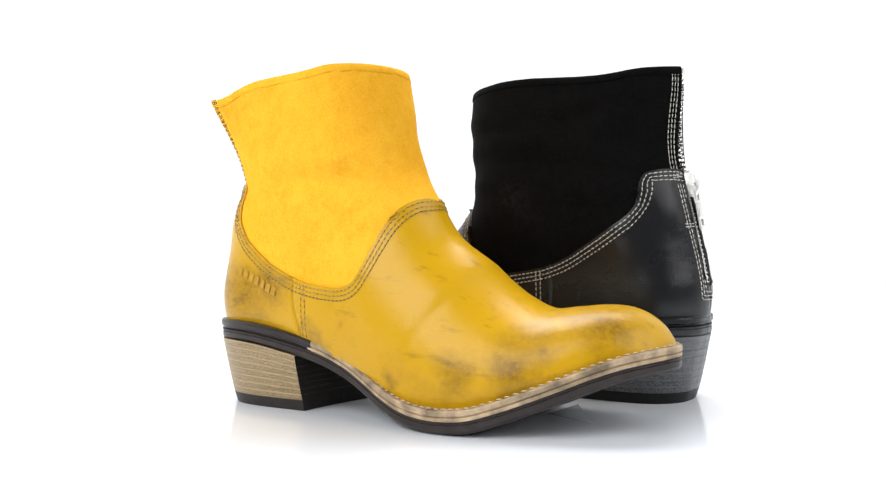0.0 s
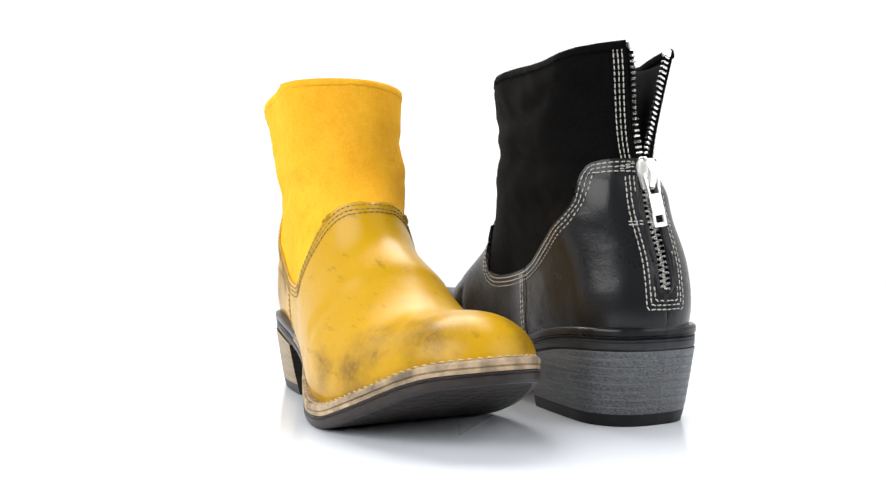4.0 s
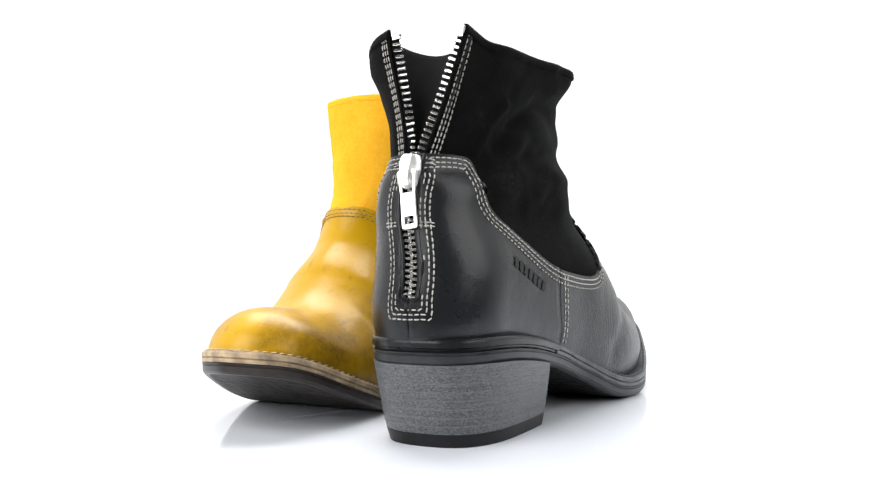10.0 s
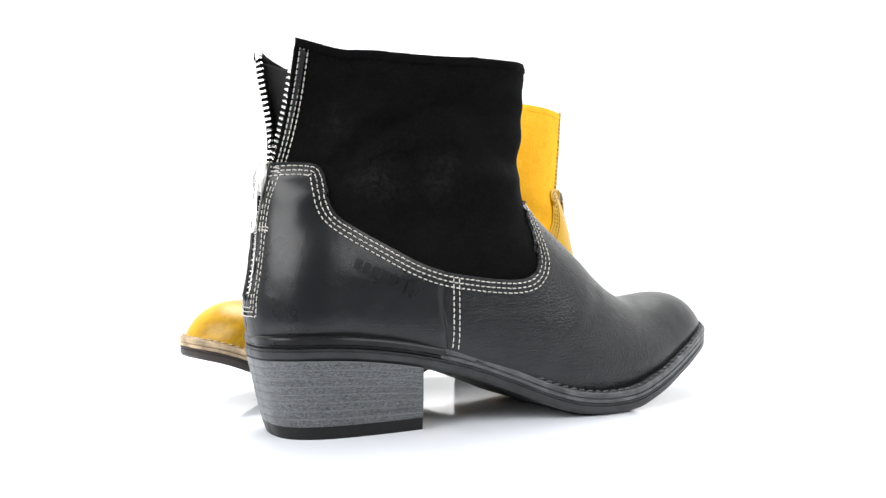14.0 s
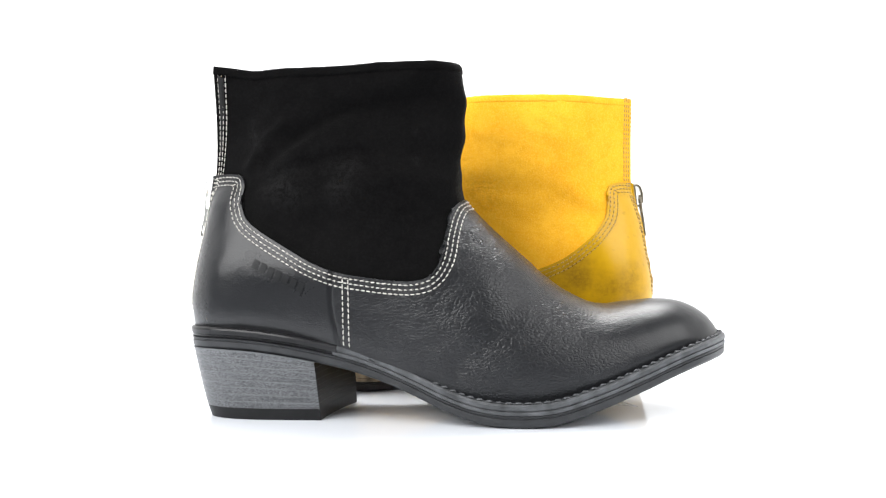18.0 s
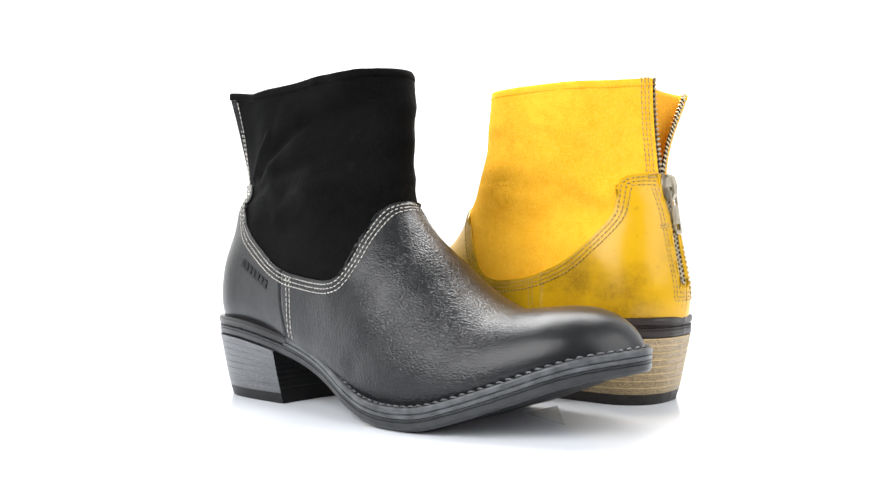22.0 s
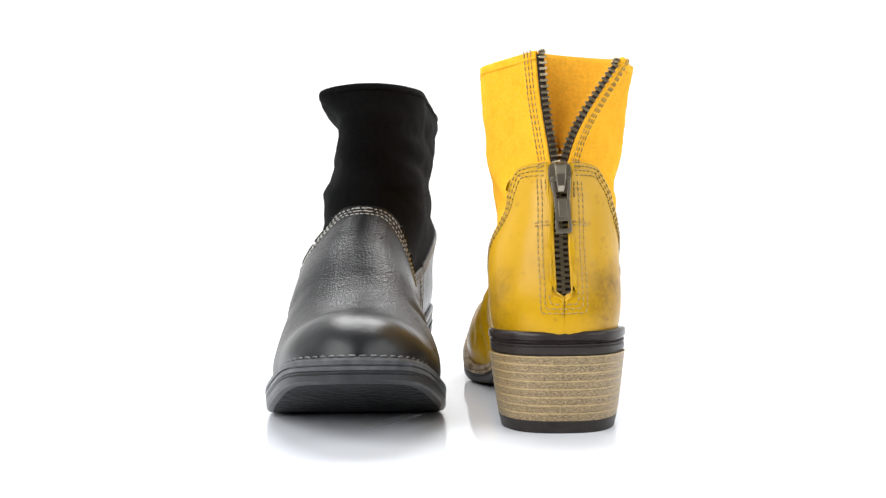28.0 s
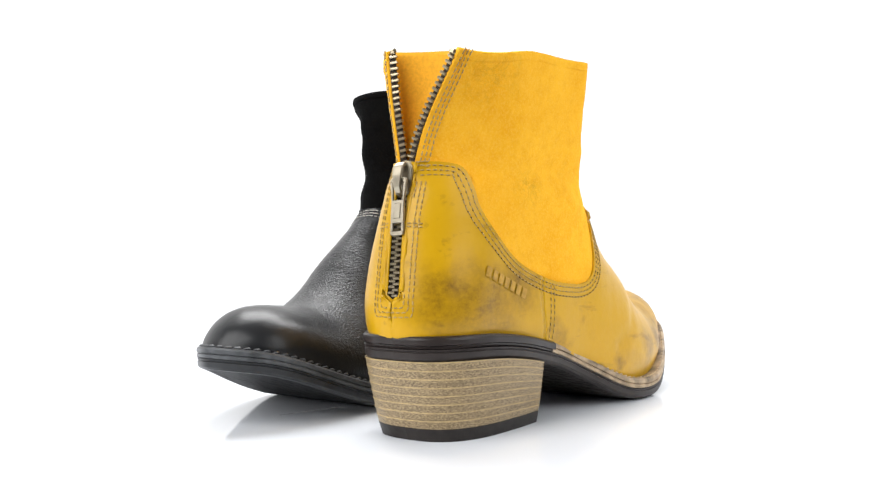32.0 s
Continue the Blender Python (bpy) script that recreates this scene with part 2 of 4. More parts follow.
# ---------------------------------------------------------------- helpers
def mesh_ob(name, verts, faces, mat, parent=None, label="", smooth=True, mats=None, index=None):
    me = bpy.data.meshes.new(name)
    me.from_pydata([tuple(v) for v in verts], [], faces)
    for m in mats or [mat]:
        me.materials.append(m)
    me.polygons.foreach_set("use_smooth", [smooth] * len(me.polygons))
    if index is not None:
        me.polygons.foreach_set("material_index", index)
    me.update()
    ob = new(name, me)
    if parent:
        ob.parent = parent
    if label:
        tagged(ob, label)
    return ob


def part(name, bm, mat, parent, label="", smooth=True):
    me = bpy.data.meshes.new(name)
    bm.to_mesh(me)
    bm.free()
    me.materials.append(mat)
    me.polygons.foreach_set("use_smooth", [smooth] * len(me.polygons))
    ob = new(name, me)
    ob.parent = parent
    if label:
        tagged(ob, label)
    return ob


def spline(points, n=240):
    """A dense Catmull-Rom polyline through points."""
    p = np.array(points, float)
    p = np.vstack([2 * p[0] - p[1], p, 2 * p[-1] - p[-2]])
    out = []
    per = max(4, n // (len(p) - 3))
    for i in range(1, len(p) - 2):
        a, b, c, d = p[i - 1:i + 3]
        s = np.linspace(0, 1, per, endpoint=False)[:, None]
        out.append(0.5 * (2 * b + (c - a) * s + (2 * a - 5 * b + 4 * c - d) * s**2 + (3 * b - a - 3 * c + d) * s**3))
    out.append(p[-2:-1])
    return np.vstack(out)


def resample(poly, s):
    """Points of a polyline at the fractions s of its length."""
    seg = np.r_[0, np.cumsum(np.linalg.norm(np.diff(poly, axis=0), axis=1))]
    s = np.asarray(s) * seg[-1]
    return np.stack([np.interp(s, seg, poly[:, k]) for k in range(poly.shape[1])], -1)


def table(points):
    """A smooth function of one number through points."""
    d = spline(points, 400)
    d = d[np.argsort(d[:, 0], kind="stable")]
    return lambda x: np.interp(x, d[:, 0], d[:, 1])


def grid_faces(rows, cols, flip=False, base=0):
    f = []
    for i in range(rows - 1):
        for j in range(cols - 1):
            q = [base + i * cols + j, base + i * cols + j + 1, base + (i + 1) * cols + j + 1, base + (i + 1) * cols + j]
            f.append(q[::-1] if flip else q)
    return f


# ---------------------------------------------------------------- floor
bm = bmesh.new()
bmesh.ops.create_grid(bm, x_segments=40, y_segments=40, size=1)
bmesh.ops.scale(bm, vec=(2.4, 2.7, 1), verts=bm.verts)
bmesh.ops.translate(bm, vec=(0, 2.43, 0), verts=bm.verts)
edge = bmesh.ops.extrude_face_region(bm, geom=list(bm.faces))
bmesh.ops.translate(bm, vec=(0, 0, -0.5), verts=[v for v in edge["geom"] if isinstance(v, bmesh.types.BMVert)])
bmesh.ops.recalc_face_normals(bm, faces=bm.faces)
me = bpy.data.meshes.new("floor")
bm.to_mesh(me)
bm.free()
me.materials.append(FLOOR)
tagged(new("floor", me), "glossy white acrylic shooting table", "floor", kind="structure")

# unseen dark studio behind the camera, there to darken reflections: a wall with two short returns, and its own lower
# floor
STUDIO = plain("dark_unseen_studio", (0.03, 0.03, 0.032), 0.9, scale=8)
bm = bmesh.new()
for x0, x1, y0, y1 in ((-2.4, 2.4, -1.55, -1.45), (-2.5, -2.4, -1.45, -0.3), (2.4, 2.5, -1.45, -0.3)):
    bmesh.ops.create_cube(bm, size=1, matrix=Matrix.LocRotScale(((x0 + x1) / 2, (y0 + y1) / 2, 0.85), None, (x1 - x0, y1 - y0, 2.7)))
me = bpy.data.meshes.new("wall_south")
bm.to_mesh(me)
bm.free()
me.materials.append(STUDIO)
tagged(new("wall_south", me), "unseen dark grey studio wall, darkens reflections", "wall", kind="structure")
# unseen ceiling, added to block the white world above; softbox_top lights instead
bm = bmesh.new()
bmesh.ops.create_cube(bm, size=1, matrix=Matrix.LocRotScale((0, -0.45, 2.25), None, (5.0, 2.2, 0.1)))
me = bpy.data.meshes.new("ceiling")
bm.to_mesh(me)
bm.free()
me.materials.append(STUDIO)
tagged(new("ceiling", me), "unseen dark grey ceiling, added to block overhead light", "ceiling", kind="structure")
# unseen lower floor, added so that less white is reflected from in front
bm = bmesh.new()
bmesh.ops.create_cube(bm, size=1, matrix=Matrix.LocRotScale((0, 1.7, -0.55), None, (5.0, 6.5, 0.1)))
me = bpy.data.meshes.new("studio_floor")
bm.to_mesh(me)
bm.free()
me.materials.append(STUDIO)
tagged(new("studio_floor", me), "unseen dark grey floor under the table, added to darken reflections", "floor", kind="structure")

# ---------------------------------------------------------------- boot form, in millimetres: x to the toe, y to the boot's left, z up
from mathutils.bvhtree import BVHTree

VAMP = [(186, 80.5), (193, 73.8), (206, 64.5), (222, 58), (238, 59.5), (252, 61.3), (263, 61.3), (272, 59), (280, 54.3), (285, 48.5), (287, 44)]
FEATHER = [(-4, 48.5), (30, 48), (58, 45), (86, 39.5), (100, 35.7), (114, 30.7), (128, 25), (143, 18.6), (157, 14), (171, 11.8), (186, 11.5), (201, 13.3), (216, 18), (231, 23.7), (246, 30), (261, 36.5), (275, 41.5), (292, 45.5)]
SOLE = [(-3.5, -2.5), (-1.5, -17), (7, -28.3), (25, -36), (55, -39.3), (85, -39.7), (115, -41.7), (145, -49.5), (170, -54.5), (195, -55), (220, -50), (240, -43), (260, -34.4), (275, -24.5), (286, -10.3),
        (291.5, 3.1), (288, 16.9), (279, 28.3), (262, 37.1), (240, 42.5), (215, 45.3), (190, 42.5), (150, 29.5), (115, 25), (85, 28), (55, 31), (25, 31.5), (7, 24), (-1.5, 12)]
PANEL = [(8, 131.5), (14, 131.8), (23, 131.4), (29.5, 129.6), (31.8, 124.5), (31.6, 117.5), (32.4, 110.5), (36, 104.5), (45, 98), (60, 89.5), (74, 82.2), (88, 77.3), (102, 74.8), (116, 73), (128.5, 72.5), (137, 75), (142.3, 83), (144, 95), (145.4, 103.5), (147, 109), (149.3, 112.5), (152.5, 114.8)]

FORM = {
    "black": dict(
        sx=0.93, sy=0.95, sz=0.963, reach=6.5, roll=1.0, bend=4.0, flare={1: 10.0, -1: 0.5}, rise={1: 0.0, -1: 0.0}, dip=6, soft_left=0.65, soft_right=0.9,
        front=[(150.8, 192), (154, 167), (153, 150), (150.5, 130)], wave=0.6,
        back=[(-2, 48), (-3, 56), (-3, 65), (-1.6, 74), (1, 89), (3.5, 104), (7.5, 122), (12, 143), (15, 165), (17, 192)],
        lean=1.8, rim=[(13, 189), (25, 187.4), (38, 185.6), (64, 186.4), (105, 188.2), (133, 188.4), (155, 188.8)],
        right=[(60, 34.5), (80, 33), (100, 32), (115, 34), (129, 32), (145, 29.5), (160, 27.2), (175, 27.8), (192, 29)],
        left=[(60, 33), (80, 33), (96, 31.5), (116, 29.8), (130, 29.3), (148, 30.5), (169, 34), (192, 33.4)], square=0.5,
        centre=[(60, -3), (100, 2.5), (130, 2), (160, 0.4), (192, -0.7)], twist=-0.095,
        zip_off=(0.7, -7.8), gap_l=[(120, 4.5), (130, 4.6), (186, 12.5)], gap_r=[(120, 4.5), (130, 5.5), (186, 23.5)], slider=122, zip_top=186, slip=4.0,
        throat=[(152.5, 114.8), (157, 108.3), (168.5, 96.5)], panel=PANEL, seam=89.5,
        creases=[(1, [(150, 26), (165, 42), (172, 60)], 2.9, -2.4), (1, [(166, 24), (182, 40), (192, 56)], 2.9, -2.4), (-1, [(152, 30), (168, 44), (182, 60)], 6.5, -1.1), (-1, [(46, 136), (62, 148), (90, 163), (120, 168), (152, 171)], 3.8, -2.9), (-1, [(33, 134), (43, 147), (56, 158)], 2.9, 2.4),
                 (-1, [(60, 140), (95, 150), (125, 154), (150, 153)], 5.5, 1.6), (-1, [(34, 121), (60, 131), (95, 139), (140, 141)], 4.0, -1.6),
                 (-1, [(70, 110), (100, 124), (130, 129)], 5.0, 1.2), (1, [(40, 168), (80, 160), (130, 162)], 5.0, -1.4), (1, [(30, 128), (75, 138), (140, 146)], 5.0, -1.7),
                 (1, [(50, 116), (90, 124), (135, 130)], 5.0, 1.0), (1, [(60, 150), (100, 152), (145, 156)], 5.5, 1.0)],
        dents=[(-1, 128, 28, 156, 12, -3.5), (-1, 120, 45, 163, 9, -2.0), (-1, 115, 40, 136, 11, 2.0), (1, 45, 30, 112, 10, -3.5), (1, 120, 40, 165, 10, -2.5), (-1, 60, 25, 150, 8, -2.0)],
        fold=1.3),
    "yellow": dict(
        sx=0.93, sy=0.95, sz=0.963, reach=-7.8, roll=0.66, flare={1: 1.0, -1: 2.5}, bend=4.0, rise={1: -1.0, -1: -6.0}, dip=-1, soft_left=1.0,
        front=[(130.5, 192), (136, 167), (139, 147), (144.5, 130)],
        back=[(-2, 48), (-3, 56), (-3, 65), (-1.6, 74), (1, 89), (3.5, 104), (8.5, 122), (9.5, 143), (10, 165), (10, 192)],
        rim=[(3, 183.5), (22, 182.5), (36, 182.5), (64, 183.8), (95, 185), (118, 186.5), (137, 188)],
        right=[(60, 33.5), (80, 31.5), (100, 32), (115, 32.5), (129, 34.5), (145, 37), (160, 38), (175, 39), (192, 40)],
        left=[(60, 32.8), (80, 32), (100, 31), (115, 32), (129, 34.4), (145, 35.6), (160, 37.5), (175, 39.2), (192, 42.2)],
        centre=[(60, -3), (100, -6), (130, -6), (160, -6.2), (192, -8.8)], twist=-0.05,
        zip_off=(0.0, 0.3), gap_l=[(120, 4.5), (130, 5.0), (186, 13.5)], gap_r=[(120, 4.5), (130, 5.5), (150, 13), (186, 32)], slider=119.5, zip_top=182, slip=0.0,
        throat=[(155, 115), (158.5, 107.5), (168, 94)],
        panel=[(8, 129), (13, 129.3), (19.5, 128.9), (25, 127), (27, 122.5), (27, 115), (28, 107.5), (32, 101), (40, 92.5), (56, 81.3), (74, 74.3), (87, 71), (100, 69.4), (113, 69), (122, 72), (128.5, 80), (134, 91), (138.5, 100.5), (144, 108.5), (150, 113.5), (155, 115)], seam=79.5,
        creases=[(1, [(146, 26), (160, 42), (166, 60)], 3.5, -1.6), (1, [(160, 24), (176, 40), (184, 58)], 3.5, -1.8), (1, [(153, 26), (168, 42), (175, 58)], 3.0, 1.0),
                 (1, [(182, 30), (194, 44), (200, 56)], 3.5, -1.2), (-1, [(150, 34), (166, 44), (178, 60)], 4.0, -0.8), (-1, [(38, 106), (50, 119), (72, 127), (95, 127), (112, 121)], 5.5, -1.7), (-1, [(60, 112), (85, 116), (108, 111)], 6.0, 1.2),
                 (-1, [(95, 138), (118, 134), (130, 128)], 5.0, 0.8), (1, [(38, 108), (60, 122), (90, 126), (125, 132)], 5.5, -1.2), (1, [(70, 138), (100, 141), (128, 146)], 6.0, 0.8)],
        dents=[(-1, 110, 30, 128, 8, -1.5), (1, 40, 30, 108, 10, -2.0)],
        fold=0.9),
}
FOOT_R = table([(-5, 29.7), (30, 31), (60, 33), (90, 35.4), (115, 36.5), (140, 39.5), (165, 43.2), (190, 45.2), (220, 43.7), (240, 38.8), (260, 32.6), (275, 25.2), (287, 18)])
FOOT_L = table([(-5, 32), (30, 33.3), (60, 32.5), (90, 30.5), (115, 29.5), (150, 34.5), (190, 44.5), (220, 44), (240, 40), (260, 33), (275, 24), (287, 14)])
FOOT_C = table([(-5, -2.5), (50, -3), (110, -6), (150, -7.5), (190, -5), (240, 0), (270, 4), (287, 6)])
FEATHER_Z = table(FEATHER)


def smooth(t):
    t = np.clip(t, 0, 1)
    return t * t * (3 - 2 * t)


def fold_noise(x, z, side, amount):
    out = np.zeros_like(x)
    for i in np.ndindex(x.shape):
        a, b = x[i], z[i]
        p, q = a * 0.03 + b * 0.018, b * 0.05 - a * 0.022
        ridge = 1 - abs(noise.noise((p * 0.8 + 3, q * 1.3, side * 5.3))) * 3
        out[i] = noise.noise((a * 0.022, b * 0.036 + a * 0.012, side * 3.7)) + 0.5 * noise.noise((p * 1.6, q * 2.2, side * 9.1 + 4)) + 0.45 * max(ridge, 0)
    return amount * out * smooth((z - 80) / 40)


def line_distance(x, z, line):
    """Distance of points from a bent line."""
    p, best = np.stack([x, z], -1), None
    for a, b in zip(np.array(line[:-1], float), np.array(line[1:], float)):
        s = np.clip(((p - a) @ (b - a)) / ((b - a) @ (b - a)), 0, 1)
        d = np.linalg.norm(p - a - s[..., None] * (b - a), axis=-1)
        best = d if best is None else np.minimum(best, d)
    return best


class Form:
    """The boot's upper as two sides, left and right, over its side view."""

    def __init__(self, f):
        self.f = f
        self.k = np.array([f["sx"], f["sy"], f["sz"]]) * MM
        self.front = spline(f["front"] + f["throat"] + VAMP, 420)
        self.back = spline(f["back"], 300)
        self.rim = spline(f["rim"], 200)
        self.panel = spline(f["panel"], 420)
        self.right, self.left, self.centre = table(f["right"]), table(f["left"]), table(f["centre"])
        self.gap_l, self.gap_r = table(f["gap_l"]), table(f["gap_r"])
        self.lb = table([(40, 30), (75, 34), (110, 50), (130, 52), (192, 38)])
        s = self.front
        self.lf = np.interp(s[:, 0] - s[:, 1], [-60, -25, 10, 30, 75, 129, 165, 190, 213, 240], [24, 32, 42, 50, 58, 50, 36, 28, 22, 15])

    def gap(self, z, side):
        g = np.where(z > 120, self.gap_l(z) if side > 0 else self.gap_r(z), 4.5)
        return g * smooth((z - 65.2) / 1.5)

    def mid(self, x, z):
        b = smooth((z - 70) / 45)
        low, high = self.f["zip_off"]
        off = low + (high - low) * smooth((z - 66) / 56)
        return (1 - b) * FOOT_C(x) + b * (self.centre(z) + self.f["twist"] * (x - 75)) + off * (1 - smooth(np.asarray(x, float) / 42))

    def surface(self, x, z, side):
        """The place of the upper's outside at x, z on one side."""
        x, z = np.asarray(x, float), np.asarray(z, float)
        a, e = self.front[:-1], np.diff(self.front, axis=0)
        q = np.stack([x, z], -1)[..., None, :] - a
        s = np.clip((q * e).sum(-1) / (e * e).sum(-1), 0, 1)
        d2 = ((q - s[..., None] * e) ** 2).sum(-1)
        i = d2.argmin(-1)
        d, lf = np.sqrt(np.take_along_axis(d2, i[..., None], -1)[..., 0]), self.lf[i]
        d = np.where(d < 0.02, 0.0, d)
        if side > 0:
            lf = lf * (1 + self.f["soft_left"] * smooth((z - 132) / 26))
        else:
            lf = lf * (1 + self.f.get("soft_right", 0) * smooth((z - 122) / 15) * (1 - smooth((z - 168) / 14)))
        xb = np.interp(z, self.back[:, 1], self.back[:, 0])
        r1 = np.clip(d / lf, 0, 1)
        tight = self.f.get("square", 0) * smooth((z - 140) / 40) if side > 0 else 0
        r2 = np.clip((x - xb) / (self.lb(z) * (1 - tight)), 0, 1)
        round_f, round_b = np.sqrt(1 - (1 - r1) ** 2), np.sqrt(1 - (1 - r2) ** 2)
        b = smooth((z - 70) / 45)
        w = (1 - b) * (FOOT_L(x) if side > 0 else FOOT_R(x)) + b * (self.left(z) if side > 0 else self.right(z))
        h = np.maximum(z - FEATHER_Z(x), 0)
        w = w * (1 - 0.075 * np.exp(-h / 6))
        g = self.gap(z, side)
        w = w + fold_noise(x, z, side, self.f["fold"])
        for sd, x0, wx, z0, wz, amount in self.f["dents"]:
            if sd == side:
                w = w + amount * np.exp(-((x - x0) / wx) ** 2 - ((z - z0) / wz) ** 2)
        for sd, line, width, amount in self.f["creases"]:
            if sd == side:
                w = w + amount * np.exp(-(line_distance(x, z, line) / width) ** 2)
        # low down the slot is cut straight into the round heel; higher up the two flaps stand apart
        b2 = smooth((z - 112) / 20)
        slot = np.maximum(w * round_b, g * (r2 < 1))
        flap = g * (r2 < 1) + (w - g * (r2 < 1)) * np.sin(r2 * np.pi / 2)
        y = self.mid(x, z) + side * np.where(r1 > 0, slot + (flap - slot) * b2, w * round_b) * round_f
        z = z + side * self.f.get("lean", 0) * smooth((z - 130) / 55) * smooth((x - 50) / 50) * round_f
        x = x + self.f.get("wave", 0) * np.sin((z - 122) * 0.30) * smooth((z - 120) / 8) * (1 - smooth((z - 168) / 12)) * smooth((x - 110) / 35)
        if side > 0:
            x = x - self.f["slip"] * smooth((z - 95) / 25) * (1 - smooth((z - 140) / 30)) * smooth((x - xb) / 12) * (1 - smooth((x - 35) / 40))
        flare = self.f["flare"][side]
        x = x - flare * smooth((z - 130) / 60) * (1 - smooth((x - xb) / 30))
        z = z + self.f["rise"][side] * smooth((z - 130) / 55) * (1 - smooth((x - xb) / 50))
        return np.stack([x, y, z], -1)

    def world(self, p):
        p = np.array(p, float)
        t = np.clip((p[..., 0] - 185) / 100, 0, 1.2)
        p[..., 2] = p[..., 2] - self.f.get("bend", 0) * t**1.4
        p[..., 0] = p[..., 0] + self.f["reach"] * np.clip((p[..., 0] - 90) / 202, 0, 1.1)
        return p * self.k


def coons(bottom, top, left, right, us, vs):
    """Fill four 2D edges. bottom, top: points at us; left, right: points at vs."""
    u, v = us[None, :, None], vs[:, None, None]
    c = (1 - v) * bottom[None] + v * top[None] + (1 - u) * left[:, None] + u * right[:, None]
    return c - ((1 - u) * (1 - v) * bottom[0] + u * (1 - v) * bottom[-1] + (1 - u) * v * top[0] + u * v * top[-1])


def cut(poly, a, b):
    """The stretch of a polyline between its points nearest to a and b."""
    i, j = (int(((poly - np.array(p)) ** 2).sum(1).argmin()) for p in (a, b))
    return poly[i:j + 1] if i <= j else poly[j:i + 1][::-1]


def thicken(ob, t):
    m = ob.modifiers.new("thickness", "SOLIDIFY")
    m.thickness, m.offset, m.use_rim = t, -1, True


def upper(boot, form, look_, tags):
    ease = lambda n: np.sin(np.linspace(0, np.pi / 2, n))
    # shaft: suede, from under the leather's edge up to the rim
    lower = form.panel - np.array([0, 7.0])
    lower[:, 0] = np.clip(lower[:, 0], np.interp(lower[:, 1], form.back[:, 1], form.back[:, 0]), form.f["throat"][0][0] - 0.5)
    us = 1 - np.cos(np.linspace(0, np.pi, 110))
    us = us / 2
    vs = np.linspace(0, 1, 60)
    low = resample(lower, us)
    zb, zf = lower[0, 1], lower[-1, 1]
    rim_b, rim_f = form.rim[0], form.rim[-1]
    zz = zb + (rim_b[1] - zb) * vs
    left = np.stack([np.interp(zz, form.back[:, 1], form.back[:, 0]), zz], -1)
    fr = cut(form.front, (form.f["throat"][0][0], zf), rim_f)
    if fr[0, 1] > fr[-1, 1]:
        fr = fr[::-1]
    right = resample(fr, vs)
    rim = form.rim.copy()
    rim[:, 0] = left[-1, 0] + (rim[:, 0] - rim[0, 0]) * (right[-1, 0] - left[-1, 0]) / (rim[-1, 0] - rim[0, 0])
    rim[:, 1] += np.linspace(left[-1, 1] - rim[0, 1], right[-1, 1] - rim[-1, 1], len(rim))
    low[0], low[-1] = left[0], right[0]
    g = coons(low, resample(rim, us), left, right, us, vs)
    r, l = form.surface(g[..., 0], g[..., 1], -1), form.surface(g[..., 0], g[..., 1], 1)
    full = np.concatenate([r, l[:, ::-1][:, 1:]], 1)
    n = full.shape[1]
    shaft = mesh_ob("shaft", form.world(full.reshape(-1, 3)), grid_faces(60, n), look_["suede"], boot, tags["shaft"])
    thicken(shaft, 1.6 * MM)
    rolled_edge(boot, form, full[-1], full[-2], look_["suede"], form.f["roll"])
    # leather: from the feather line up to the panel's edge and over the vamp
    vamp_line = cut(form.front, form.f["throat"][0], (287, 44))
    tops = np.vstack([form.panel, vamp_line[1:]])
    seg = np.r_[0, np.cumsum(np.linalg.norm(np.diff(tops, axis=0), axis=1))]
    keys_t = [seg[int(((tops - np.array(p)) ** 2).sum(1).argmin())] for p in (form.f["panel"][0], form.f["panel"][5], (form.f["seam"] - 3, 77), (form.f["panel"][-7][0], form.f["panel"][-7][1]), form.f["throat"][1], (222, 58), (287, 44))]
    keys_b = [-2, 17, form.f["seam"], 135, 176, 234, 286]
    w = np.concatenate([ease(60) * 0 + (1 - np.cos(np.linspace(0, np.pi / 2, 60))) * 2, 2 + np.linspace(0, 3, 90)[1:], 5 + np.sin(np.linspace(0, np.pi / 2, 40))[1:]])
    st = np.interp(w, range(7), keys_t)
    bx = np.interp(w, range(7), keys_b)
    top = np.stack([np.interp(st, seg, tops[:, k]) for k in (0, 1)], -1)
    bot = np.stack([bx, FEATHER_Z(bx) - 2.0], -1)
    vs = np.sin(np.linspace(0, np.pi / 2, 44))
    back_x = lambda z: np.interp(z, form.back[:, 1], form.back[:, 0])
    # ruled lines from edge to edge, set out from the back's curve so that none leaves the outline
    zz = bot[None, :, 1] + (top[None, :, 1] - bot[None, :, 1]) * vs[:, None]
    b0, t0 = bot[:, 0] - back_x(bot[:, 1]), top[:, 0] - back_x(top[:, 1])
    b0[0] = t0[0] = 0.0
    g = np.stack([b0[None] + (t0 - b0)[None] * vs[:, None] + back_x(zz), zz], -1)
    r, l = form.surface(g[..., 0], g[..., 1], -1), form.surface(g[..., 0], g[..., 1], 1)
    jt = int(np.searchsorted(st, seg[len(form.panel) - 1]))
    ridge = form.mid(g[-1, jt:, 0], g[-1, jt:, 1])
    r[-1, jt:, 1], l[-1, jt:, 1] = ridge, ridge
    js = 60
    sheets = {}
    full = np.concatenate([r[:, js - 1:], l[:, ::-1][:, :l.shape[1] - js + 1]], 1)
    # left and right meet on the vamp's ridge: shared points from the throat to the toe
    rows = full.shape[0]
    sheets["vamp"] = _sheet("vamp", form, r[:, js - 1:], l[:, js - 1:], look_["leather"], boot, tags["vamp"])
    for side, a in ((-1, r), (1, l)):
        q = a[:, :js]
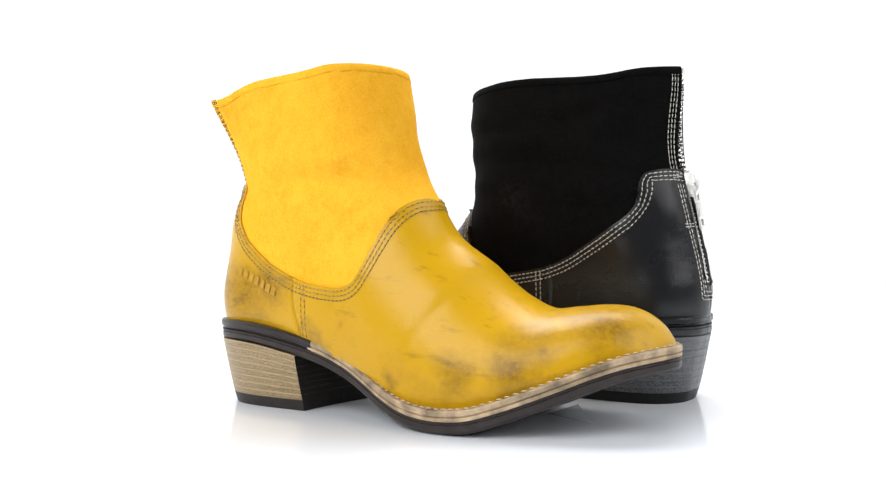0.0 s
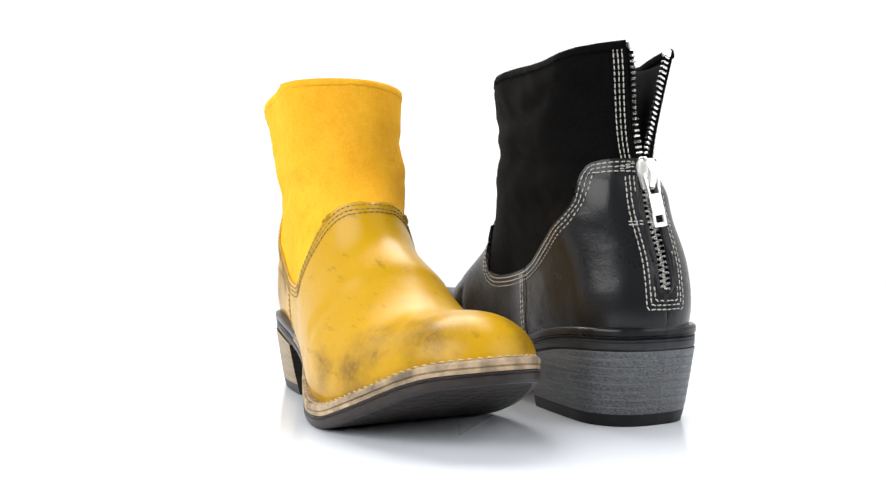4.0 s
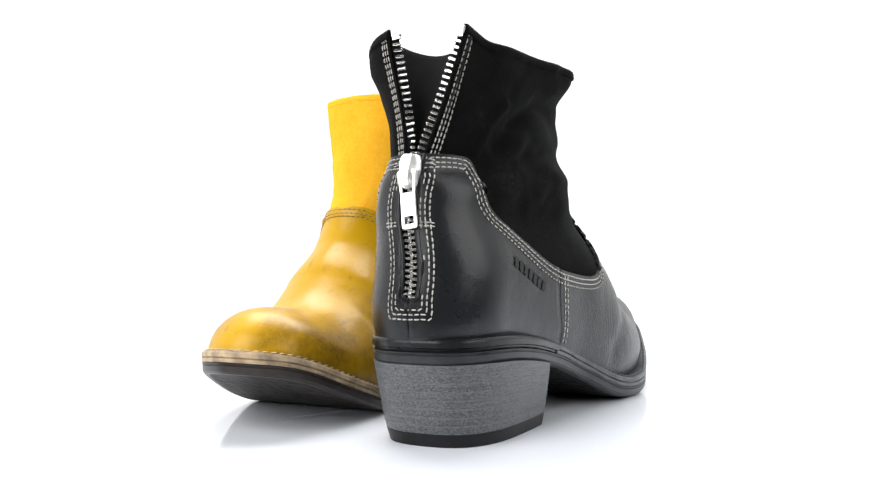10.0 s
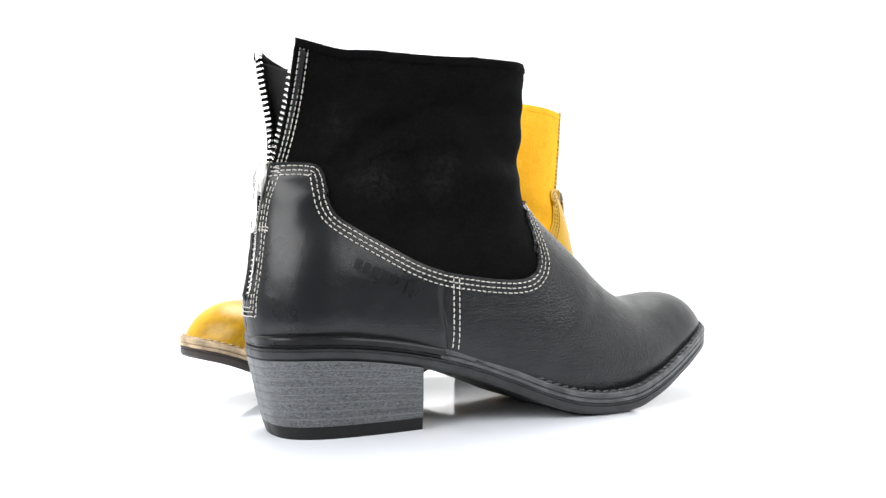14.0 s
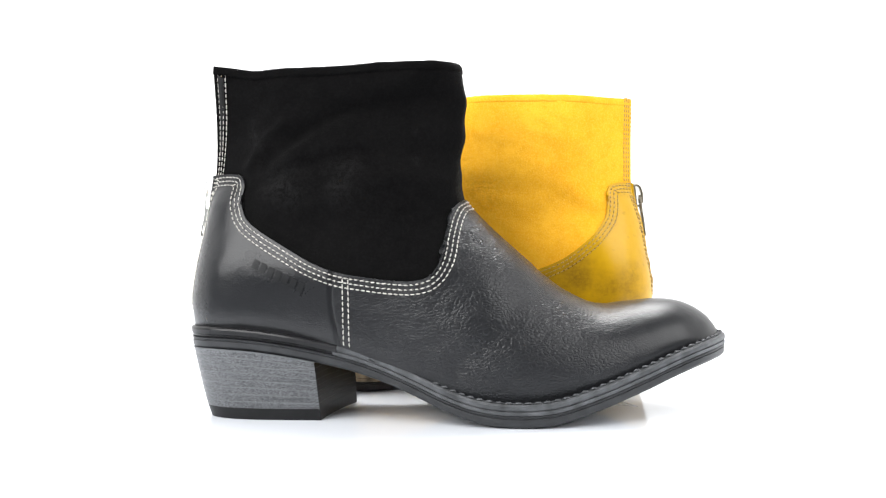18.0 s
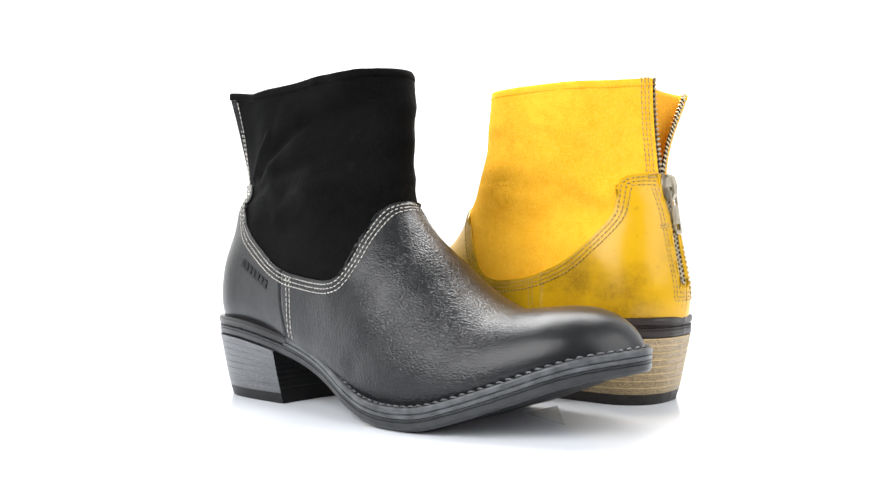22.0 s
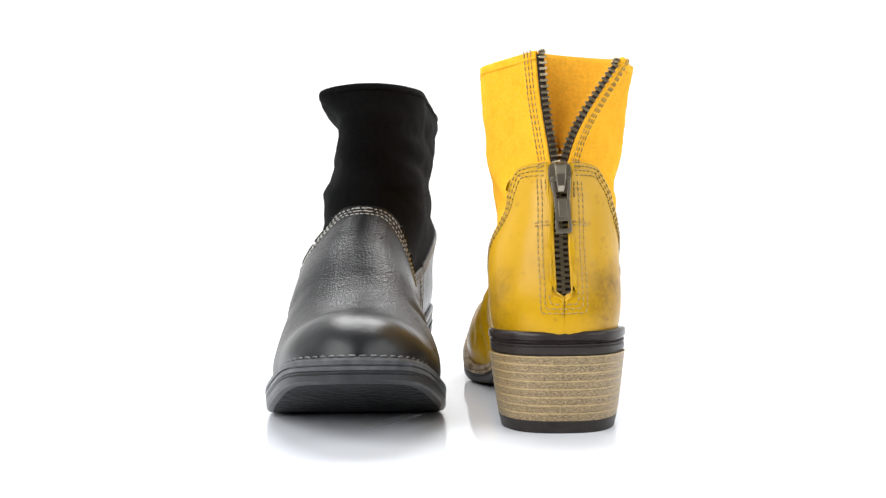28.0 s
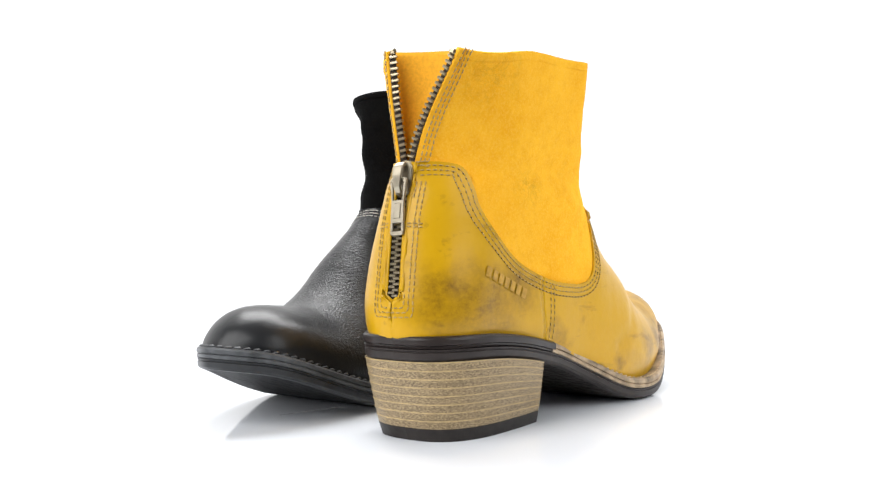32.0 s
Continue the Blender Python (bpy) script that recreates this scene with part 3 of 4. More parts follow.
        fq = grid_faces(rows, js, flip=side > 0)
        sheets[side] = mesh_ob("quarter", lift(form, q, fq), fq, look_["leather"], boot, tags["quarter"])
        thicken(sheets[side], 1.2 * MM)
    return shaft, sheets


def rolled_edge(boot, form, row, under, mat, full_):
    """The turned-over top edge of the shaft: a flattened roll along the rim, sewn down a little below."""
    p = form.world(row)
    d = np.gradient(p, axis=0)
    d /= np.maximum(np.linalg.norm(d, axis=1, keepdims=True), 1e-9)
    up = p - form.world(under)
    up /= np.maximum(np.linalg.norm(up, axis=1, keepdims=True), 1e-9)
    out = np.cross(d, up)
    out /= np.maximum(np.linalg.norm(out, axis=1, keepdims=True), 1e-9)
    section = [(1.3, -4.2), (1.5, -3.2), (1.35, -1.2), (0.8, -0.1), (-0.8, 0.25), (-2.4, -0.2), (-2.9, -1.4), (-2.6, -3.2), (-1.7, -4.2)]
    rows = np.stack([p + out * (full_ * a - 0.8) * MM + up * b * MM for a, b in section], 1)
    n, m = rows.shape[:2]
    bm = bmesh.new()
    vs = [[bm.verts.new(q) for q in r] for r in rows]
    for i in range(n - 1):
        for j in range(m):
            bm.faces.new((vs[i][j], vs[i + 1][j], vs[i + 1][(j + 1) % m], vs[i][(j + 1) % m]))
    bm.faces.new(vs[0])
    bm.faces.new(vs[-1][::-1])
    bmesh.ops.recalc_face_normals(bm, faces=bm.faces)
    return part("rolled_topline", bm, mat, boot, "turned-over suede edge")


def lift(form, grid, faces, d=1.15):
    """Grid points moved out along their normals, in metres."""
    v = form.world(grid.reshape(-1, 3))
    nrm = np.zeros_like(v)
    f = np.array(faces)
    a, b, c, e = (v[f[:, k]] for k in range(4))
    fn = np.cross(c - a, e - b)
    for k in range(4):
        np.add.at(nrm, f[:, k], fn)
    ln = np.linalg.norm(nrm, axis=1, keepdims=True)
    return v + nrm / np.maximum(ln, 1e-12) * d * MM


def _sheet(name, form, r, l, mat, boot, label):
    """Two sides of the vamp in one mesh, joined along the ridge."""
    rows, cols = r.shape[:2]
    fr = grid_faces(rows, cols)
    fl = grid_faces(rows, cols, flip=True, base=rows * cols)
    bm = bmesh.new()
    pts = np.concatenate([form.world(r.reshape(-1, 3)), form.world(l.reshape(-1, 3))])
    vs = [bm.verts.new(p) for p in pts]
    for q in fr + fl:
        bm.faces.new([vs[i] for i in q])
    bmesh.ops.remove_doubles(bm, verts=bm.verts, dist=0.00005)
    bm.normal_update()
    for v in bm.verts:
        v.co += v.normal * 1.15 * MM
    ob = part(name, bm, mat, boot, label)
    thicken(ob, 1.2 * MM)
    return ob


def ring_normals(p):
    t = np.roll(p, -1, 0) - np.roll(p, 1, 0)
    n = np.stack([t[:, 1], -t[:, 0]], -1)
    return n / np.linalg.norm(n, axis=1, keepdims=True)


def sole_ring():
    p = spline(SOLE + [SOLE[0]], 360)[:-1]
    area2 = (p[:, 0] * np.roll(p[:, 1], -1) - np.roll(p[:, 0], -1) * p[:, 1]).sum()
    return p if area2 > 0 else p[::-1]


def sole_layer(name, boot, form, profile, mat, label, keep=None, under=None):
    """A layer of the sole: profile is a list of inset and depth under the feather line."""
    p = sole_ring()
    n = ring_normals(p)
    m = len(p)
    verts, faces, idx = [], [], []
    for inset, depth in profile:
        q = p - n * inset
        verts.append(np.column_stack([q, FEATHER_Z(p[:, 0]) - depth]))
    sel = np.ones(m, bool) if keep is None else keep(p[:, 0])
    for k in range(len(profile) - 1):
        for i in range(m):
            j = (i + 1) % m
            if sel[i] or sel[j]:
                faces.append((k * m + i, (k + 1) * m + i, (k + 1) * m + j, k * m + j)[::-1])
                idx.append(0)
    # top and bottom: each edge point joined to the middle line
    for k, flip in ((0, False), (len(profile) - 1, True)):
        base = sum(len(v) for v in verts)
        mx = np.clip(p[:, 0], 8, 278)
        verts.append(np.column_stack([mx, FOOT_C(mx), FEATHER_Z(mx) - profile[k][1]]))
        for i in range(m):
            j = (i + 1) % m
            if sel[i] or sel[j]:
                q = (k * m + i, k * m + j, base + j, base + i)
                faces.append(q[::-1] if flip else q)
                idx.append(1 if flip and under else 0)
    v = np.concatenate(verts)
    ob = mesh_ob(name, form.world(v), faces, mat, boot, label, mats=[mat, under] if under else [mat], index=idx)
    me = ob.data
    me.polygons.foreach_set("use_smooth", [False] * len(me.polygons))
    return ob


def heel_ring():
    p = sole_ring()
    cut_x = 80 + 0.115 * (p[:, 1] + 2.8)
    p = p[p[:, 0] < cut_x]
    i = int(np.argmax(np.linalg.norm(np.roll(p, -1, 0) - p, axis=1)))
    p = np.roll(p, -(i + 1), 0)
    edge = np.array([[p[-1, 0] * (1 - s) + p[0, 0] * s - 2.0 * (1 - (2 * s - 1) ** 2), p[-1, 1] * (1 - s) + p[0, 1] * s] for s in np.linspace(0, 1, 16)])
    return np.vstack([p, edge])


def heel_at(ring, t, grow=0.0):
    """The heel's outline at t, from 0 at the floor to 1 under the sole."""
    e = 0.83 + 0.16 * t**0.8
    x = ring[:, 0]
    x2 = np.where(x < 40, 40 - (40 - x) * (0.755 + 0.215 * t**0.85), x + (1 - t) * 2.0 * (x - 40) / 35)
    q = np.column_stack([x2 + 0 * t, -2.8 + (ring[:, 1] + 2.8) * e])
    if grow:
        c = np.array([38, -2.8])
        q = c + (q - c) * (1 + grow / 33)
    return q


def heel_slab(name, parent, form, za, zb, ta, tb, mats, label="", edge=0.0):
    ring = heel_ring()
    m = len(ring)
    rows = [(heel_at(ring, ta), za), (heel_at(ring, ta), za + 0.3), (heel_at(ring, tb), zb - 0.6), (heel_at(ring, tb, edge), zb - 0.54), (heel_at(ring, tb, edge), zb)]
    verts = [np.column_stack([q, (z(q[:, 0]) if callable(z) else np.full(m, z))]) for q, z in [(a, b) for a, b in rows]]
    faces, idx = [], []
    for k in range(len(rows) - 1):
        for i in range(m):
            j = (i + 1) % m
            faces.append((k * m + i, k * m + j, (k + 1) * m + j, (k + 1) * m + i))
            breast = i >= m - 17
            idx.append(2 if breast and len(mats) > 2 else 1 if k >= 2 and len(mats) > 1 else 0)
    faces.append(tuple(range(m))[::-1])
    faces.append(tuple((len(rows) - 1) * m + i for i in range(m)))
    idx += [0, 0]
    return mesh_ob(name, form.world(np.concatenate(verts)), faces, mats[0], parent, label, smooth=False, mats=mats, index=idx)


class Sum:
    """A height over the heel's length, shifted."""

    def __init__(self, a, b, s):
        self.a, self.b, self.s = a, b, s

    def __call__(self, x):
        return self.a + (FEATHER_Z(x) - 10.8 - self.a) * self.b + self.s

    def __add__(self, d):
        return Sum(self.a, self.b, self.s + d)

    def __sub__(self, d):
        return Sum(self.a, self.b, self.s - d)


def heel(boot, form, look_, tags):
    base = tagged(new("heel"), tags["heel"])
    base.parent = boot
    heel_slab("top_piece", base, form, 0.0, 6.2, 0.0, 0.16, [look_["tip"]], tags["tip"])
    n = 8
    for k in range(n):
        heel_slab("heel_lift", base, form, Sum(6.2, k / n, 0), Sum(6.2, (k + 1) / n, 0), 0.17 + 0.83 * k / n, 0.17 + 0.83 * (k + 1) / n, [look_["heel"], look_["line"], look_["tip"]], edge=0.12)
    return base


def boot(kind, tags):
    f = Form(FORM[kind])
    k = LOOK[kind]
    b = tagged(new("ankle_boot"), tags["boot"], "ankle boot", "pair of boots on the turntable")
    shaft, sheets = upper(b, f, k, tags)
    sole_layer("welt", b, f, [(3, -0.6), (0.9, -0.5), (0.3, 0.3), (0.3, 2.2), (1.1, 2.5), (1.1, 2.8), (0.4, 3.1), (0.5, 4.8), (1.2, 5.0)], k["welt"], tags["welt"], keep=lambda x: x > 86)
    sole_layer("heel_rand", b, f, [(3, -0.8), (0.9, -0.7), (0.1, 0.0), (-0.1, 0.9), (0.0, 3.1), (1.0, 3.6), (1.0, 4.3), (0.2, 4.7), (1.6, 5.0)], k["rim"], tags["rand"], keep=lambda x: x <= 86)
    sole_layer("outsole", b, f, [(3, 4.9), (1.0, 5.0), (0.6, 5.3), (0.6, 5.9), (1.1, 6.2), (1.1, 6.5), (0.6, 6.8), (0.8, 9.4), (1.7, 10.7), (4.5, 11.5)], k["outsole"], tags["outsole"], under=k["tread"])
    heel(b, f, k, tags)
    return b, f, k, sheets, shaft


BOOTS = {
    "black": ((0.1361, -0.0311), 147.94),
    "yellow": ((-0.1247, 0.0205), -31.75),
}
TAGS = {
    "black": dict(boot="black leather and suede ankle boot with back zip", shaft="black suede shaft, slouched", vamp="black grained leather vamp", quarter="black leather heel counter",
                  welt="grey ridged welt", rand="black rubber heel rand", outsole="dark grey outsole", heel="grey stacked block heel", tip="black rubber top piece"),
    "yellow": dict(boot="yellow leather and suede ankle boot with back zip", shaft="bright yellow suede shaft", vamp="burnished yellow leather vamp", quarter="burnished yellow leather heel counter",
                   welt="pale tan welt", rand="dark brown heel rand", outsole="dark brown outsole", heel="tan stacked block heel", tip="dark brown rubber top piece"),
}
MADE = {}
for kind in ("black", "yellow"):
    MADE[kind] = boot(kind, TAGS[kind])


# ---------------------------------------------------------------- stitching, zip and stamp
def tree(obs):
    verts, faces = [], []
    for ob in obs:
        n = len(verts)
        verts += [v.co.copy() for v in ob.data.vertices]
        faces += [tuple(i + n for i in p.vertices) for p in ob.data.polygons]
    return BVHTree.FromPolygons(verts, faces)


def along(path, pitch):
    """Places and directions every pitch metres along a path."""
    seg = np.r_[0, np.cumsum(np.linalg.norm(np.diff(path, axis=0), axis=1))]
    n = max(2, int(seg[-1] / pitch))
    s = (np.arange(n) + 0.5) * seg[-1] / n
    at = lambda q: np.stack([np.interp(q, seg, path[:, k]) for k in range(3)], -1)
    return at(s), at(s + 0.3 * pitch) - at(s - 0.3 * pitch)


def thread_row(name, parent, path, skin, mat, pitch=2.8, length=2.25, r=0.33, rise=0.08, label="", seed=1):
    """A row of sewn stitches lying on the skin; each one dips at its ends."""
    rnd = random.Random(seed)
    verts, faces = [], []
    for p, d in zip(*along(np.asarray(path), pitch * MM)):
        hit = skin.find_nearest(Vector(p)) if skin else (Vector(p), Vector((0, 0, 1)), 0, 0)
        if hit[0] is None:
            continue
        c, nrm = hit[0], hit[1].normalized()
        d = Vector(d)
        d = (d - nrm * d.dot(nrm)).normalized()
        side = nrm.cross(d)
        d = (d + side * rnd.uniform(-0.1, 0.1)).normalized()
        h = length * MM / 2 * rnd.uniform(0.88, 1.08)
        base = len(verts)
        for s, k, up in ((-1.0, 0.45, -0.25), (-0.55, 1.0, 0.5), (0.55, 1.0, 0.5), (1.0, 0.45, -0.25)):
            q = c + d * (h * s) + nrm * ((rise + up * r) * MM)
            for a, b in ((1, 0), (0, 1), (-1, 0), (0, -1)):
                verts.append(q + side * (a * r * k * MM) + nrm * (b * r * k * MM))
        for m in range(3):
            for i in range(4):
                j = (i + 1) % 4
                faces.append((base + m * 4 + i, base + m * 4 + j, base + m * 4 + 4 + j, base + m * 4 + 4 + i))
        faces += [(base + 3, base + 2, base + 1, base), (base + 12, base + 13, base + 14, base + 15)]
    return tagged(mesh_ob(name, verts, faces, mat, parent), label, kind="stuff")


def sewn(name, parent, path, skin, k, label, seed):
    """A row of stitches with the dark needle holes between them."""
    thread_row(name, parent, path, skin, k["thread"], seed=seed, label=label)
    seg = along(np.asarray(path), 2.8 * MM)[0]
    thread_row("needle_holes", parent, (seg[:-1] + seg[1:]) / 2, skin, k["hole"], pitch=2.8, length=0.8, r=0.36, rise=0.0, label="needle holes", seed=seed)


def offset_curve(c, d):
    t = np.gradient(c, axis=0)
    t = t / np.linalg.norm(t, axis=1, keepdims=True)
    # soften the turns so that inner rows do not fold
    for _ in range(12):
        t[1:-1] = (t[:-2] + 2 * t[1:-1] + t[2:]) / 4
    return c + d * np.stack([t[:, 1], -t[:, 0]], -1)


def flap_edge(form, z, side):
    """The edge of the open shaft at the back: x, y."""
    xb = np.interp(z, form.back[:, 1], form.back[:, 0])
    y = form.mid(xb, z) + side * form.gap(np.asarray(z, float), side)
    flare = form.f["flare"][side]
    return xb - flare * smooth((np.asarray(z, float) - 130) / 60), y


def edge_point(form, z, side, d):
    """The place on the upper, at height z, that lies d millimetres round from the back's edge."""
    xb = float(np.interp(z, form.back[:, 1], form.back[:, 0]))
    xs = xb + np.linspace(0, 1, 60) ** 2 * 22
    p = form.surface(xs, np.full(60, float(z)), side)
    run = np.r_[0, np.cumsum(np.linalg.norm(np.diff(p, axis=0), axis=1))]
    return form.world(np.array([np.interp(d, run, p[:, k]) for k in range(3)]))


def box_mesh(name, size, bevel, mat):
    bm = bmesh.new()
    bmesh.ops.create_cube(bm, size=1)
    bmesh.ops.scale(bm, vec=size, verts=bm.verts)
    bmesh.ops.bevel(bm, geom=list(bm.edges), offset=bevel, segments=1, affect="EDGES")
    me = bpy.data.meshes.new(name)
    bm.to_mesh(me)
    bm.free()
    me.materials.append(mat)
    return me


def plate(bm, pts, x0, x1):
    """A plate cut to a y, z outline, between two depths x."""
    a = [bm.verts.new((x0 * MM, y * MM, z * MM)) for y, z in pts]
    b = [bm.verts.new((x1 * MM, y * MM, z * MM)) for y, z in pts]
    bm.faces.new(a)
    bm.faces.new(b[::-1])
    for i in range(len(pts)):
        j = (i + 1) % len(pts)
        bm.faces.new((a[j], a[i], b[i], b[j]))


def zipper(bt, form, k, kind):
    zp = tagged(new("zipper"), ("silver" if kind == "black" else "aged brass") + " metal zip, half open")
    zp.parent = bt
    w = form.world
    top, zc = form.f["zip_top"], form.f["slider"]
    # tape: closed below the slider, parted above it
    zs = np.linspace(61, zc + 7, 30)
    xb = np.interp(zs, form.back[:, 1], form.back[:, 0]) + 1.5
    ym = form.mid(xb, zs)
    rows = np.stack([np.stack([xb + 0.4 * abs(s), ym + 7.0 * s, zs], -1) for s in (-1, -0.5, 0, 0.5, 1)], 1)
    t = mesh_ob("zip_tape", w(rows.reshape(-1, 3)), grid_faces(30, 5), k["tape"], zp)
    thicken(t, 0.5 * MM)
    paths = {}
    for side in (1, -1):
        zs = np.linspace(zc + 3, top, 34)
        xe, ye = flap_edge(form, zs, side)
        zs = zs + form.f["rise"][side] * smooth((zs - 130) / 55)
        xe = xe + 0.9
        rows = np.stack([np.stack([xe + 0.4, ye + side * s, zs], -1) for s in (-4.6, -3.2, -2.0, -0.9)], 1)
        t = mesh_ob("zip_tape", w(rows.reshape(-1, 3)), grid_faces(34, 4, flip=side < 0), k["tape"], zp)
        thicken(t, 0.5 * MM)
        paths[side] = np.stack([xe - 0.2, ye - side * 3.6, zs], -1)
    tooth = box_mesh("zip_tooth", (1.9 * MM, 3.7 * MM, 1.25 * MM), 0.3 * MM, k["tooth"])
    for side in (1, -1):
        p, d = along(w(paths[side]), 2.62 * MM)
        for q, v in zip(p, d):
            o = new("zip_tooth", tooth)
            o.parent = zp
            o.matrix_basis = Matrix.Translation(q) @ Vector(v).to_track_quat("Z", "X").to_matrix().to_4x4() @ pose(0, 0, 0, 0, 0, 90)
        zs = np.arange(67.5 + (1.3 if side > 0 else 0), zc - 3, 2.62)
        for z in zs:
            x = float(np.interp(z, form.back[:, 1], form.back[:, 0])) + 0.6
            o = new("zip_tooth", tooth)
            o.parent = zp
            o.matrix_basis = Matrix.Translation(w((x, float(form.mid(x, z)) + side * 1.15, z))) @ pose(0, 0, 0, 0, -4, side * 2)
        stop = new("zip_stop", box_mesh("zip_stop", ((2.6 * MM, 4.6 * MM, 4.2 * MM) if kind == "black" else (1.9 * MM, 3.4 * MM, 2.6 * MM)), 0.7 * MM, k["metal"] if kind == "black" else k["tooth"]))
        stop.parent = zp
        stop.matrix_basis = Matrix.Translation(w(paths[side][-1]) + np.array([0, 0, 1.0]) * MM) @ pose(0, 0, 0, side * -12, 0, 0)
    # slider: front and back plate, pillar between, bridge arched over the front
    x0 = float(np.interp(zc, form.back[:, 1], form.back[:, 0]))
    y0 = float(form.mid(x0, zc))
    bm = bmesh.new()
    for a, b in ((-2.4, -0.6), (2.0, 3.2)):
        plate(bm, [(-5.2, 130.5), (-3.8, 132.6), (3.8, 132.6), (5.2, 130.5), (5.2, 126), (3.9, 119.2), (3.0, 118.2), (-3.0, 118.2), (-3.9, 119.2), (-5.2, 126)], a, b)
    plate(bm, [(-1.2, 132), (1.2, 132), (0.6, 127), (-0.6, 127)], -1.0, 2.4)
    bmesh.ops.bevel(bm, geom=list(bm.edges), offset=0.4 * MM, segments=2, affect="EDGES")
    sl = part("slider", bm, k["metal"], zp, smooth=False)
    sl.matrix_basis = Matrix.Translation(w((x0, y0, zc))) @ pose(0, 0, 0, 0, 6, 0) @ Matrix.Translation((0, 0, -124 * MM))
    bm = bmesh.new()
    arch = [(131.8, -2.2, 2.0), (132.2, -3.6, 2.4), (130.6, -5.4, 2.6), (126.5, -6.2, 2.3), (121.5, -5.8, 1.8), (119.2, -4.4, 1.5), (118.8, -2.4, 1.5)]
    rings = []
    for n, (z, x, h) in enumerate(arch):
        a, b = arch[max(0, n - 1)], arch[min(len(arch) - 1, n + 1)]
        tz, tx = b[0] - a[0], b[1] - a[1]
        ln = math.hypot(tz, tx)
        nx, nz = -tz / ln * 0.7, tx / ln * 0.7
        rings.append([bm.verts.new(((x + sx * nx) * MM, sy * h * MM, (z + sx * nz) * MM)) for sx, sy in ((-1, -1), (-1, 1), (1, 1), (1, -1))])
    for a, b in zip(rings[:-1], rings[1:]):
        for i in range(4):
            bm.faces.new((a[i], a[(i + 1) % 4], b[(i + 1) % 4], b[i]))
    bm.faces.new(rings[0][::-1])
    bm.faces.new(rings[-1])
    bmesh.ops.recalc_face_normals(bm, faces=bm.faces)
    bmesh.ops.bevel(bm, geom=list(bm.edges), offset=0.25 * MM, segments=1, affect="EDGES")
    br = part("slider_bridge", bm, k["metal"], zp, smooth=False)
    br.matrix_basis = sl.matrix_basis.copy()
    # puller, hanging from the bridge: a wide loop, a neck plate, a slotted end
    bm = bmesh.new()
    for pts in ([(-4.6, 123.5), (-2.9, 123.5), (-2.4, 114), (-3.6, 114)], [(2.9, 123.5), (4.6, 123.5), (3.6, 114), (2.4, 114)],
                [(-4.6, 125), (-3.6, 125.9), (3.6, 125.9), (4.6, 125), (4.6, 123.3), (-4.6, 123.3)],
                [(-3.6, 114.2), (3.6, 114.2), (3.5, 104), (3.7, 102.3), (-3.7, 102.3), (-3.5, 104)],
                [(-3.7, 102.5), (-2.2, 102.5), (-2.2, 98.2), (-3.8, 98.2)], [(2.2, 102.5), (3.7, 102.5), (3.8, 98.2), (2.2, 98.2)],
                [(-3.8, 98.4), (3.8, 98.4), (3.6, 96.6), (2.8, 96), (-2.8, 96), (-3.6, 96.6)]):
        plate(bm, pts, -5.2, -4.0)
    plate(bm, [(-1.9, 112.6), (1.9, 112.6), (1.9, 104.6), (-1.9, 104.6)], -5.5, -5.0)
    bmesh.ops.bevel(bm, geom=list(bm.edges), offset=0.28 * MM, segments=1, affect="EDGES")
    pl = part("puller", bm, k["metal"], zp, smooth=False)
    swing = -7 if kind == "black" else -2
    pl.matrix_basis = Matrix.Translation(w((x0, y0, zc))) @ pose(0, 0, 0, swing, 7, 0) @ Matrix.Diagonal((1, 1, 0.87, 1)) @ Matrix.Translation((0, 0, -124 * MM))
    return zp


def gusset(bt, form, k, label):
    """The inner panel that closes the back behind the parted zip."""
    zs = np.linspace(0, 1, 26)
    ss = np.linspace(0, 1, 21)
    g = np.zeros((26, 21, 3))
    dip = form.f.get("dip", 8)
    for j, s in enumerate(ss):
        z = 124 + (184 - dip * 4 * s * (1 - s) - 124) * zs
        xl, yl = flap_edge(form, z, 1)
        xr, yr = flap_edge(form, z, -1)
        open_ = smooth((z - 126) / 30)
        g[:, j, 0] = xl * (1 - s) + xr * s + 2.5 + open_ * 10 * (4 * s * (1 - s)) ** 0.7
        g[:, j, 1] = (yl + 1.0) * (1 - s) + (yr - 1.0) * s
        g[:, j, 2] = z + (form.f["rise"][1] * (1 - s) + form.f["rise"][-1] * s) * smooth((z - 130) / 55)
    ob = mesh_ob("gusset", form.world(g.reshape(-1, 3)), grid_faces(26, 21), k["lining"], bt, label)
    thicken(ob, 1.0 * MM)
    return ob


